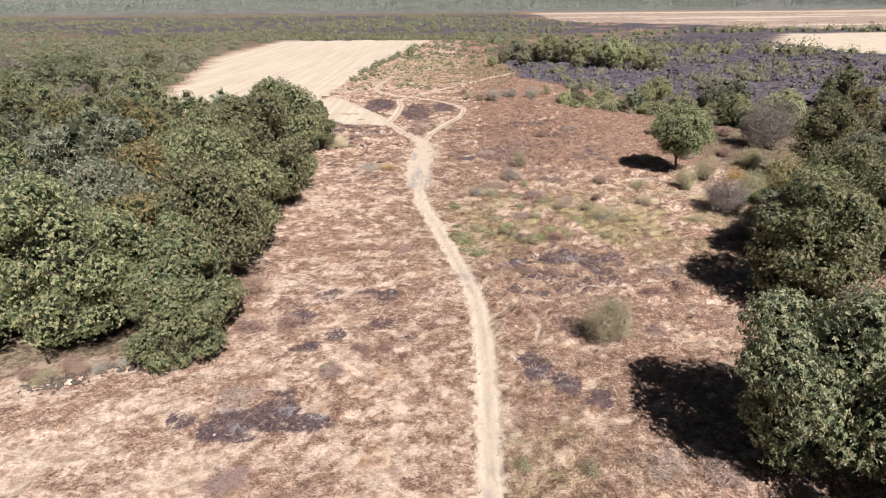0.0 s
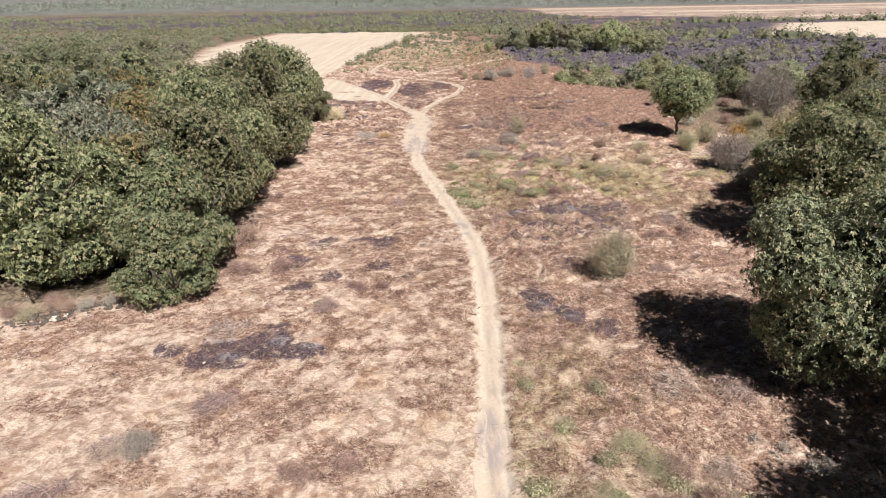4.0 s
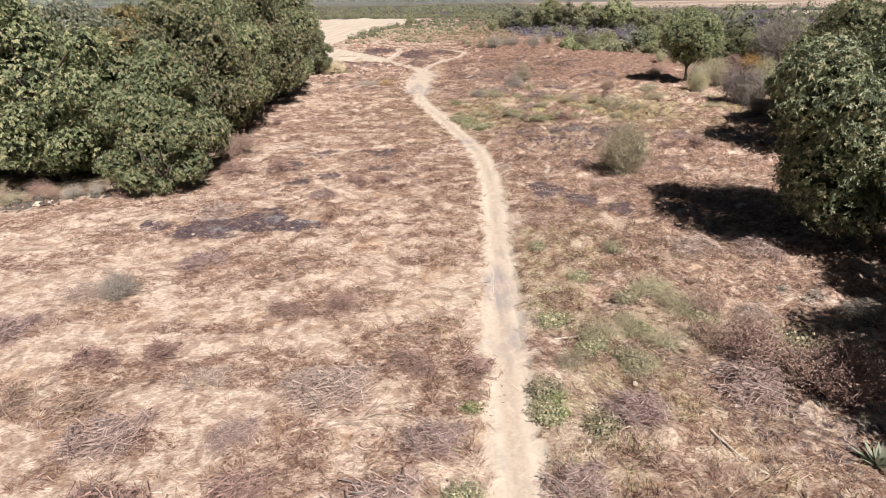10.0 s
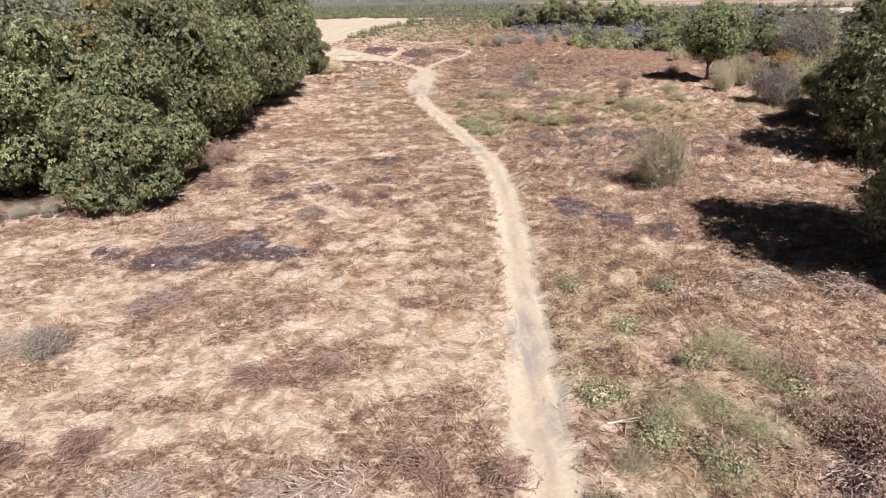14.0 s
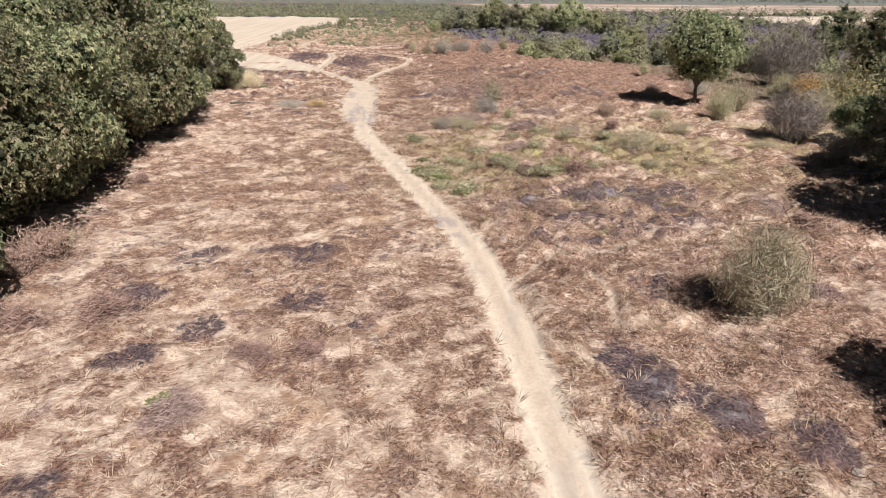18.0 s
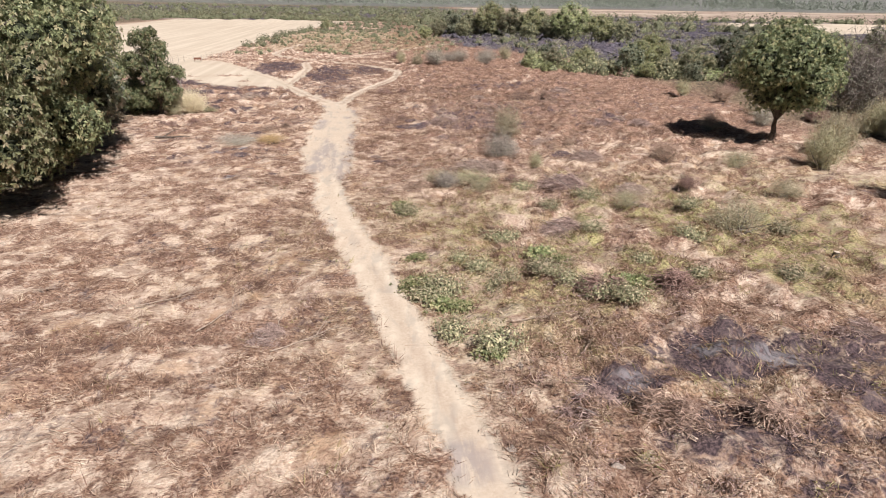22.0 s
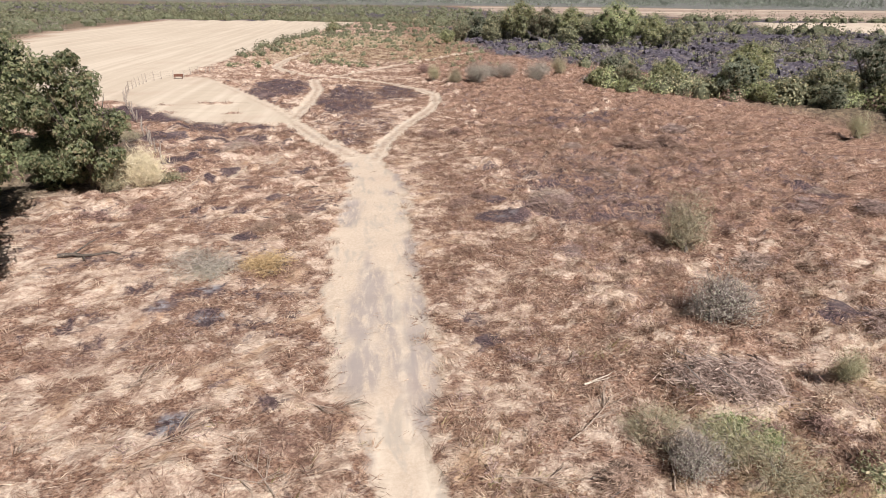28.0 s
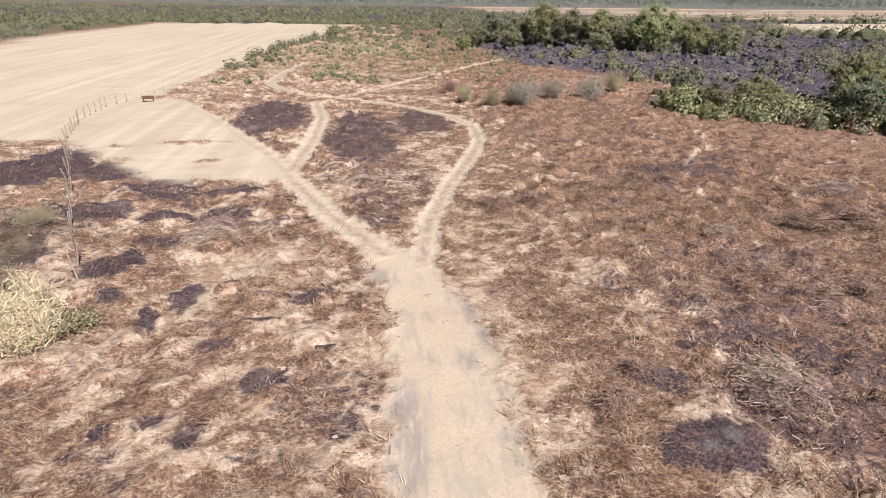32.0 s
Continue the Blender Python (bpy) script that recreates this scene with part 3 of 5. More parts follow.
LEAF_OLIVE = leaf_material("olive_edge_leaves", (0.135, 0.14, 0.08), (0.36, 0.355, 0.215), (0.44, 0.38, 0.22), 0.15, 0.6)
LEAF_LAVA = leaf_material("lava_edge_leaves", (0.25, 0.275, 0.12), (0.46, 0.485, 0.235), (0.44, 0.40, 0.23), 0.12, 0.6)
# Needles paled towards grey: distance haze put into the colour.
LEAF_PINE_HAZED = leaf_material("hazed_pine_needles", (0.15, 0.17, 0.14), (0.27, 0.29, 0.235), thin=0.0, gloss=0.7)
SCRUB = leaf_material("broom_twigs", (0.28, 0.265, 0.16), (0.48, 0.44, 0.28), (0.33, 0.24, 0.13), 0.1, 0.7, 0.0)
SCRUB_GREY = leaf_material("grey_twigs", (0.20, 0.165, 0.14), (0.46, 0.40, 0.34), None, 0, 0.8, 0.0)
SCRUB_BROWN = leaf_material("brown_twigs", (0.17, 0.105, 0.08), (0.50, 0.35, 0.265), None, 0, 0.8, 0.0)
SCRUB_MAUVE = leaf_material("mauve_twigs", (0.22, 0.15, 0.125), (0.56, 0.425, 0.355), None, 0, 0.8, 0.0)
SCRUB_ORANGE = leaf_material("rust_leaves", (0.22, 0.11, 0.02), (0.45, 0.28, 0.05), None, 0, 0.6, 0.1)
SCRUB_YELLOW = leaf_material("straw_yellow", (0.52, 0.43, 0.28), (0.70, 0.60, 0.42), None, 0, 0.8, 0.0)
LEAF_SAGE = leaf_material("sage_leaves", (0.34, 0.34, 0.25), (0.50, 0.495, 0.38), (0.46, 0.40, 0.29), 0.1, 0.7, 0.0)
LAVA = plain_material("black_lava", (0.03, 0.026, 0.033), (0.155, 0.138, 0.165), 1.6, 0.9, 0.9, 0.12)
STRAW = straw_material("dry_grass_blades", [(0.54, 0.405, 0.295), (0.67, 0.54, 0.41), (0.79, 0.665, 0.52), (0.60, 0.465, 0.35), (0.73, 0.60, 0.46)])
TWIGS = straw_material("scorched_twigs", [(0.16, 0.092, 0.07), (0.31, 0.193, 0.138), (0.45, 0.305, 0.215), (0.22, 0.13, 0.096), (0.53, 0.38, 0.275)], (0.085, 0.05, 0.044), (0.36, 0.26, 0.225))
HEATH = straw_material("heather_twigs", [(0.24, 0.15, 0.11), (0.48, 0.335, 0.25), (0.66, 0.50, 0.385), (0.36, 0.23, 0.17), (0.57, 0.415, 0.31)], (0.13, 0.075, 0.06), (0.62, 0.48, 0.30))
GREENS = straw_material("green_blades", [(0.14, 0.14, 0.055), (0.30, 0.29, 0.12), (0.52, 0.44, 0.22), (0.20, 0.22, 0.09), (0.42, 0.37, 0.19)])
STONE = plain_material("field_stone", (0.20, 0.16, 0.135), (0.46, 0.39, 0.33), 5)


# ---- meshes ----
def mesh_of(name, verts, faces, material, smooth=False):
    """A mesh from arrays: faces all of one size."""
    verts, faces = np.asarray(verts, np.float32), np.asarray(faces, np.int32)
    me = bpy.data.meshes.new(name)
    n, k = faces.shape
    me.vertices.add(len(verts))
    me.vertices.foreach_set("co", verts.ravel())
    me.loops.add(n * k)
    me.loops.foreach_set("vertex_index", faces.ravel())
    me.polygons.add(n)
    me.polygons.foreach_set("loop_start", np.arange(0, n * k, k, dtype=np.int32))
    me.polygons.foreach_set("loop_total", np.full(n, k, np.int32))
    me.polygons.foreach_set("use_smooth", np.full(n, smooth))
    me.materials.append(material)
    me.update(calc_edges=True)
    return me


def child(name, me, parent, label=""):
    ob = new(name, me)
    ob.parent = parent
    return tagged(ob, label)


def unit(v):
    return v / np.maximum(np.linalg.norm(v, axis=-1, keepdims=True), 1e-9)


def leaves(rng, places, outs, length, width, droop=0.3):
    """A bent rhombus at each place, facing roughly outs."""
    n = len(places)
    normal = unit(outs + 0.5 * rng.normal(size=(n, 3)))
    along = unit(np.cross(normal, rng.normal(size=(n, 3))))
    along[:, 2] -= droop
    along = unit(along)
    side = unit(np.cross(normal, along))
    ln, wd = length * rng.uniform(0.6, 1.3, (n, 1)), width * rng.uniform(0.6, 1.3, (n, 1))
    verts = np.stack([places - along * ln * 0.5, places + side * wd * 0.5 + normal * wd * 0.15, places + along * ln * 0.5, places - side * wd * 0.5 + normal * wd * 0.15], 1)
    return verts.reshape(-1, 3), np.arange(4 * n).reshape(-1, 4)


def rosettes(rng, places, outs, length, width, k=5, droop=0.45):
    """At each place k leaves fan out of one point and hang at their tips."""
    n = len(places)
    normal = unit(outs + 0.45 * rng.normal(size=(n, 3)))
    u = unit(np.cross(normal, rng.normal(size=(n, 3))))
    w = np.cross(normal, u)
    a = (np.arange(k) * 2 * np.pi / k)[None] + rng.uniform(-0.4, 0.4, (n, k)) + rng.uniform(0, 6.3, (n, 1))
    way = np.cos(a)[..., None] * u[:, None] + np.sin(a)[..., None] * w[:, None] + normal[:, None] * rng.uniform(-0.1, 0.4, (n, k, 1))
    way = unit(way) * length * rng.uniform(0.6, 1.25, (n, k, 1))
    side = unit(np.cross(way, normal[:, None] + 0.4 * rng.normal(size=(n, k, 3)))) * width * 0.5
    c = places[:, None]
    mid = c + way * 0.55 + normal[:, None] * 0.08 * length
    tip = c + way - np.array([0, 0, 1.0]) * droop * length * rng.uniform(0.3, 1, (n, k, 1))
    verts = np.concatenate([c, np.stack([mid - side, tip, mid + side], 2).reshape(n, 3 * k, 3)], 1)
    one = np.stack([np.zeros(k, int), 1 + 3 * np.arange(k), 2 + 3 * np.arange(k), 3 + 3 * np.arange(k)], 1)
    return verts.reshape(-1, 3), (one[None] + (1 + 3 * k) * np.arange(n)[:, None, None]).reshape(-1, 4)


@functools.cache
def ball_of(level):
    """A unit ball of triangles."""
    bm = bmesh.new()
    bmesh.ops.create_icosphere(bm, subdivisions=level, radius=1.0)
    bm.verts.index_update()
    v, f = np.array([v.co[:] for v in bm.verts]), np.array([[v.index for v in f.verts] for f in bm.faces])
    bm.free()
    return v, f


def spikes(rng, bases, tips, width):
    """A thin triangle from each base to its tip."""
    n = len(bases)
    side = unit(np.cross(tips - bases, rng.normal(size=(n, 3)))) * width * rng.uniform(0.6, 1.4, (n, 1))
    return np.stack([bases - side, bases + side, tips], 1).reshape(-1, 3), np.arange(3 * n).reshape(-1, 3)


def tubes(segments, sides=6):
    """Tapered tubes: rows of start, end, radius at start, radius at end."""
    verts, faces = [], []
    ang = np.arange(sides) * 2 * np.pi / sides
    for a, b, ra, rb in segments:
        a, b = np.asarray(a, float), np.asarray(b, float)
        d = unit(b - a)
        u = unit(np.cross(d, (0.31, 0.9, 0.27)))
        v = np.cross(d, u)
        ring = np.cos(ang)[:, None] * u + np.sin(ang)[:, None] * v
        k = len(verts) * sides
        verts += [a + ring * ra, b + ring * rb]
        for i in range(sides):
            j = (i + 1) % sides
            faces.append((k + i, k + j, k + sides + j, k + sides + i))
    return np.concatenate(verts), np.array(faces)


def limbs(rng, height, fork, radius, reach, count, lean=0.1):
    """Trunk and limbs of a tree, as segments, with the tips of the limbs."""
    segs, tips, p = [], [], np.zeros(3)
    d = np.array([rng.normal() * lean, rng.normal() * lean, 1.0])
    for i in range(3):
        q = p + d * fork / 3 + np.array([*rng.normal(size=2) * 0.06 * fork, 0])
        segs.append((p, q, radius * (1 - 0.15 * i), radius * (1 - 0.15 * (i + 1))))
        p = q
    for i in range(count):
        a = 2 * np.pi * (i + rng.random()) / count
        out = rng.uniform(0.35, 0.9) * reach
        q = p + np.array([np.cos(a) * out * 0.5, np.sin(a) * out * 0.5, (height - fork) * rng.uniform(0.25, 0.45)])
        r = q + np.array([np.cos(a) * out * 0.5, np.sin(a) * out * 0.5, (height - fork) * rng.uniform(0.15, 0.35)])
        segs += [(p - d * 0.3 * rng.random(), q, radius * 0.5, radius * 0.28), (q, r, radius * 0.28, radius * 0.08)]
        tips += [q, r]
        for _ in range(2):
            s = q + (r - q) * rng.random() + rng.normal(size=3) * reach * 0.22
            segs.append((q, s, radius * 0.16, radius * 0.04))
            tips.append(s)
    return segs, np.array(tips)


def tree(name, seed, height, reach, count, leaf, material, label, category="tree", low=0.12, fork=0.3, bark=None, lobes=26, spray=5, heart=True, inner=None):
    """A broad-leaved tree: trunk with limbs, and a crown of leaf sprays on uneven lobes."""
    rng = np.random.default_rng(seed)
    top = tagged(new(name), label, category)
    segs, _ = limbs(rng, height, height * fork, 0.028 * height, reach, 7)
    if spray > 3:
        trunk = child("trunk", mesh_of("trunk", *tubes(segs[:3], 8), bark or BARK, True), top)
        for i in range(7):
            child("limb", mesh_of("limb", *tubes(segs[3 + 4 * i : 7 + 4 * i]), bark or BARK, True), trunk)
    else:
        child("trunk", mesh_of("trunk", *tubes(segs), bark or BARK, True), top)
    lobes = int(1.5 * lobes)
    u = unit(rng.normal(size=(lobes, 3)))
    wide = 0.72 * reach * np.sqrt(np.clip(1 - np.abs(u[:, 2]) ** 2.4, 0, 1)) / np.maximum(np.hypot(u[:, 0], u[:, 1]), 1e-6)
    half = 0.5 * height * (1 - low)
    centres = np.stack([u[:, 0] * wide, u[:, 1] * wide, height - half + u[:, 2] * (half - 0.2 * reach)], 1)
    size = rng.uniform(0.13, 0.33, lobes) * reach
    core = np.array([[0, 0, height - half], [0, 0, height - 0.6 * half], [0, 0, height - 1.3 * half]])
    centres, size = np.concatenate([centres, core]), np.r_[size, 0.5 * reach, 0.42 * reach, 0.4 * reach]
    share = size**2 / (size**2).sum()
    many = int(2.6 * count)
    which = rng.choice(len(size), many, p=share)
    way = unit(rng.normal(size=(many, 3)) + [0, 0, 0.15])
    depth = np.where(rng.random(many) < 0.72, rng.uniform(0.85, 1.18, many), rng.uniform(0.6, 0.9, many))
    ripple = 0.74 + 0.5 * vnoise(way[:, 0] * 4 + which * 3, way[:, 1] * 4 + way[:, 2] * 4)
    at = centres[which] + way * (size[which] * depth * ripple)[:, None] * [1, 1, 0.85]
    gap = np.linalg.norm((at[:, None] - centres[None]) / [1, 1, 0.85], axis=2) / size[None]
    gap[np.arange(many), which] = 9
    keep = (at[:, 2] > 0.1 + low * height * rng.uniform(0.5, 1.2, many)) & (gap.min(1) > 0.8)
    at, way = at[keep][:count], way[keep][:count]
    v, f = rosettes(rng, at, way + [0, 0, 0.15], leaf, leaf * 0.55, 5 if spray > 3 else 3)
    # broad shaded leaves just under the outer sprays
    deep = rng.choice(len(at), len(at) // 4, False)
    dv, df = leaves(rng, at[deep] - way[deep] * leaf * 1.7, way[deep], leaf * 1.8, leaf * 1.1)
    v, f = np.concatenate([v, dv]), np.concatenate([f, df + len(v)])
    # Dark solid lumps fill each lobe and stand in for shade among the leaves.
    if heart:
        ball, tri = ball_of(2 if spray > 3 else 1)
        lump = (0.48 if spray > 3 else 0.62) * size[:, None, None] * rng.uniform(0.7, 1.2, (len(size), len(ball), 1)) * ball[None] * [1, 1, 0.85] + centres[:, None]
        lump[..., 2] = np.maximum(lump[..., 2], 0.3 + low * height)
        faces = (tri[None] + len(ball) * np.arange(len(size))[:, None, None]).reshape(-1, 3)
        child("inner_crown", mesh_of("inner_crown", lump.reshape(-1, 3), faces, inner or CROWN_SHADE, False), top, "dark lumps standing in for the shade inside the crown")
    child("crown", mesh_of("crown", v, f, material), top)
    return top


def shrub(name, seed, height, reach, count, material, label, category="shrub", leaf=0.0, width=0.012, tuft=None, wood=None):
    """A twiggy shrub: an uneven dome of fine twigs on woody stems, and small leaves where it has some."""
    rng = np.random.default_rng(seed)
    top = tagged(new(name), label, category)
    lumps = np.concatenate([[[0, 0, 0.5 * height, 0.9]], np.stack([*(rng.uniform(-0.55, 0.55, (2, 6)) * reach), rng.uniform(0.25, 0.55, 6) * height, rng.uniform(0.35, 0.6, 6)], 1)])
    which = rng.choice(len(lumps), count, p=lumps[:, 3] ** 2 / (lumps[:, 3] ** 2).sum())
    way = unit(rng.normal(size=(count, 3)))
    ends = lumps[which, :3] + way * lumps[which, 3:] * rng.uniform(0.35, 1.1, (count, 1)) * [reach, reach, 0.55 * height]
    ends[:, 2] = np.abs(ends[:, 2]) * rng.uniform(0.85, 1.1, count)
    out = unit(ends - [0, 0, 0.1 * height])
    length = rng.uniform(0.1, 0.24, (count, 1)) * max(height, 0.8 * reach)
    start = ends - unit(out + 0.55 * rng.normal(size=(count, 3))) * length
    start[:, 2] = np.maximum(start[:, 2], 0)
    v, f = spikes(rng, start, ends, width)
    stems = [(np.array([*rng.normal(size=2) * reach * 0.1, -0.05]), ends[i] * 0.85, 0.03 * height**0.5, 0.008) for i in rng.choice(count, min(16, count), False)]
    child("woody_base", mesh_of("woody_base", *tubes(stems, 5), wood or GREY_BARK, True), top)
    child("crown", mesh_of("crown", v, f, material), top)
    if leaf:
        k = np.arange(count)
        v, f = leaves(rng, ends[k] + rng.normal(0, 0.4 * leaf, (count, 3)), out[k] + [0, 0, 0.3], leaf, leaf * 0.5)
        child("foliage", mesh_of("foliage", v, f, tuft or material), top)
    return top


def brush_heap(name, seed, height, reach, count, material, label, width=0.011):
    """Cut brush lying in a low ragged heap: long twigs mostly one way, a few thick branches on top."""
    rng = np.random.default_rng(seed)
    top = tagged(new(name), label, "brush heap")
    lumps = np.stack([rng.normal(0, 0.62, 7) * reach, rng.normal(0, 0.24, 7) * reach, rng.uniform(0.18, 0.5, 7) * reach], 1)
    k = rng.choice(7, count, p=lumps[:, 2] ** 2 / (lumps[:, 2] ** 2).sum())
    a, r = rng.uniform(0, 2 * np.pi, count), np.abs(rng.normal(0, 0.55, count))
    mid = np.stack([lumps[k, 0] + np.cos(a) * r * lumps[k, 2], lumps[k, 1] + np.sin(a) * r * lumps[k, 2], height * np.exp(-1.4 * r**2) * rng.uniform(0.1, 1.1, count) * lumps[k, 2] / lumps[:, 2].max()], 1)
    way = rng.normal(0.4, 1.0, count) + lumps[k, 0] * 0.6
    half = np.stack([np.cos(way), np.sin(way), rng.normal(0.1, 0.35, count)], 1) * rng.uniform(0.07, 0.27, (count, 1))
    v, f = spikes(rng, mid - half, mid + half, width)
    child("litter", mesh_of("litter", v, f, material), top)
    segs = []
    for i in rng.choice(count, 6, False):
        d = half[i] * 2.2
        segs += [(mid[i] - d, mid[i] + [0, 0, 0.06], 0.018, 0.012), (mid[i] + [0, 0, 0.06], mid[i] + d * [1, 0.7, 1] + [0, 0, 0.03], 0.012, 0.004)]
    child("branch_tangle", mesh_of("branch_tangle", *tubes(segs, 4), GREY_BARK), top)["kind"] = "stuff"
    return top


def set_down(ob, x, y, turn=0.0, size=1.0, sink=0.05):
    z = float(ground_z(np.array([x]), np.array([y]))[0])
    ob.matrix_world = pose(x, y, z - sink, 0, 0, turn) @ Matrix.Scale(size, 4)
    return ob


def copied(ob, x, y, turn=0.0, size=1.0, sink=0.05):
    z = float(ground_z(np.array([x]), np.array([y]))[0])
    two = copy_thing(ob, Matrix.Identity(4))
    two.matrix_basis = pose(x, y, z - sink, 0, 0, turn) @ Matrix.Scale(size, 4)
    return two


# ---- ground ----
def stretch(lo, a, b, hi, step, grow):
    """Coordinates with an even step from a to b, ever wider beyond, to lo and hi."""
    mid = list(np.arange(a, b + step / 2, step))
    s, up = step, [mid[-1]]
    while up[-1] < hi:
        s *= grow
        up.append(up[-1] + s)
    s, down = step, [mid[0]]
    while down[-1] > lo:
        s *= grow
        down.append(down[-1] - s)
    return np.array(down[:0:-1] + mid + up[1:])


def build_ground():
    xs, ys = stretch(-2600, -24, 32, 2600, 0.34, 1.075), stretch(-120, -2, 190, 4200, 0.36, 1.035)
    X, Y = np.meshgrid(xs, ys)
    x, y = X.ravel(), Y.ravel()
    ny, nx = X.shape
    idx = np.arange(nx * ny).reshape(ny, nx)
    faces = np.stack([idx[:-1, :-1], idx[:-1, 1:], idx[1:, 1:], idx[1:, :-1]], -1).reshape(-1, 4)
    me = mesh_of("ground", np.stack([x, y, ground_z(x, y)], 1), faces, GROUND, True)
    near = 1 - ramp(np.hypot(x, y - 60), 200, 500)
    masks = {"track": track_mask(x, y), "burn_shade": burn_shade_mask(x, y), "ash": blobs(x, y, ASH), "green": green_mask(x, y), "field": field_mask(x, y), "lava": lava_mask(x, y), "litter": litter_mask(x, y) + (1 - ramp(y, 17, 26)) * (1 - ramp(x, 2, 4)) * (0.45 * litter_mask(x, y) - 0.5) - 0.45 * bare_mask(x, y) - 0.16 * (1 - ramp(y, 40, 62)) - 0.14 * (1 - ramp(y, 16, 30)) + 0.2 * ramp(y, 86, 96) * ramp(x, 5, 11) - 0.12 * ramp(y, 60, 66) * (1 - ramp(y, 74, 80)) * (1 - ramp(x, -2, 0)), "burnt": near * (1 + 0.2 * ramp(y, 100, 106) * (1 - ramp(x, -8, -4))), "wild": wild_mask(x, y), "stain": blobs(x, y, STAINS), "rut": rut_mask(x, y), "crown": crown_mask(x, y)}
    far_fields = ramp(y + 1.236 * x, 850, 872) * (1 - ramp(y, 940, 1000)) * ramp(x, 128, 142) + ramp(y + 0.74 * x, 415, 424) * (1 - ramp(y - 1.58 * x, 40, 60)) * ramp(x, 160, 168) * (1 - ramp(y, 428, 436))
    masks["field"] = np.clip(masks["field"] + far_fields, 0, 1)
    masks["lava"] = masks["lava"] * (1 - masks["field"])
    masks["plough"] = ramp(y + 1.236 * x, 856, 880) * (1 - ramp(y, 880, 960)) * ramp(x, 132, 146) * ramp(fbm(x / 180, y / 40, 2), 0.26, 0.40)
    masks["wild"] = masks["wild"] * (1 - masks["field"])
    masks["forest"] = ramp(y, 960, 1060)
    for name, v in masks.items():
        a = me.attributes.new(name, "FLOAT", "POINT")
        a.data.foreach_set("value", np.asarray(v, np.float32))
    return tagged(new("ground", me), "dry straw ground with scorched brush, burnt patches and a dusty track", "ground", kind="structure")


build_ground()

# ---- trees ----
PLACED = set()


def planted(makers, rows, group=""):
    """The first of each kind is set down as built; the others are copies of it. Rows: kind, x, y, turn, size."""
    for kind, x, y, turn, size in rows:
        ob = copied(makers[kind], x, y, turn, size) if makers[kind].name in PLACED else set_down(makers[kind], x, y, turn, size)
        PLACED.add(makers[kind].name)
        tagged(ob, group=group)


OAK = "broad oak with dense dusty green leaves beside dry heath"
near_oaks = {
    "tall": tree("oak_tree", 11, 15.0, 6.2, 11520, 0.195, LEAF_OAK, OAK, lobes=34, low=0.05),
    "broad": tree("oak_tree", 12, 13.2, 5.8, 10368, 0.195, LEAF_OAK, OAK, lobes=30, low=0.02),
    "low": tree("oak_tree", 13, 7.4, 3.9, 6912, 0.17, LEAF_GREEN, "low bright green oak bushing out over the straw", low=0.0, fork=0.2, lobes=24),
    "grey": tree("oak_tree", 14, 12.5, 5.4, 8256, 0.20, LEAF_GREY, "grey-green oak with dusty leaves in the grove", low=0.04, lobes=28),
    "dry": tree("oak_tree", 15, 11.5, 4.4, 5568, 0.20, LEAF_DRY, "oak with yellowing half-dry leaves in the grove", low=0.08, lobes=22),
    "slim": tree("young_oak", 16, 9.4, 3.3, 6144, 0.17, LEAF_GREEN, "slim young oak with fresh green leaves beside the burnt ground", low=0.0, fork=0.15, lobes=20),
    "lone": tree("lone_oak", 17, 10.4, 4.9, 8256, 0.19, LEAF_OAK, "lone oak with a short dark trunk in brown scrub", low=0.24, fork=0.2, lobes=44),
    "pale": tree("pale_oak", 18, 11.8, 5.4, 11520, 0.19, LEAF_PALE, "tall pale-leaved oak with a dark shadow at its foot", low=0.1, lobes=32),
}
planted(near_oaks, [
    ("low", -19.3, 32.8, 0, 1.0), ("low", -20.6, 38.8, 120, 1.4), ("broad", -22.0, 46.0, 40, 1.0), ("tall", -22.4, 53.0, 80, 1.0), ("broad", -23.2, 60.5, 150, 1.0),
    ("tall", -22.6, 69.8, 200, 1.1), ("tall", -22.9, 78.4, 20, 1.1), ("grey", -25.4, 86.8, 0, 1.18), ("slim", -21.9, 102.2, 60, 1.0), ("dry", -25.4, 41.0, 0, 0.95),
    ("tall", -28.6, 36.4, 130, 1.0), ("broad", -37.5, 34.5, 230, 0.95), ("grey", -29.5, 45.5, 60, 1.05), ("broad", -27.4, 94.0, 300, 1.0),
    ("dry", -30, 55, 90, 1.1), ("tall", -29.0, 64, 300, 1.0), ("grey", -29.5, 73, 200, 1.0), ("broad", -32.5, 110.5, 90, 0.8),
], "grove")
planted(near_oaks, [
    ("broad", 34.0, 41.5, 10, 0.92), ("tall", 38.5, 48, 70, 0.75), ("grey", 38.5, 53.5, 190, 0.62), ("broad", 46, 56, 150, 0.85), ("tall", 52, 47, 20, 0.9), ("grey", 54, 64, 100, 0.9),
    ("broad", 22.8, 4.2, 30, 0.96), ("grey", 26.6, 11.6, 40, 0.85), ("broad", 37, 12.5, 60, 0.8), ("grey", 29.5, 16.5, 120, 0.68), ("tall", 34, 24, 250, 0.9), ("grey", 43, 34, 0, 0.95), ("tall", 58, 78, 140, 0.85), ("low", 41.0, 61.5, 0, 0.6),
], "trees beyond the track")
copied(near_oaks["low"], -35.0, 29.2, 80, 0.7)
copied(near_oaks["low"], -24.6, 103.2, 130, 0.55)
set_down(near_oaks["lone"], 38.6, 85.2, 20, 1.0)
set_down(near_oaks["pale"], 23.6, 21.4, 0, 1.06)

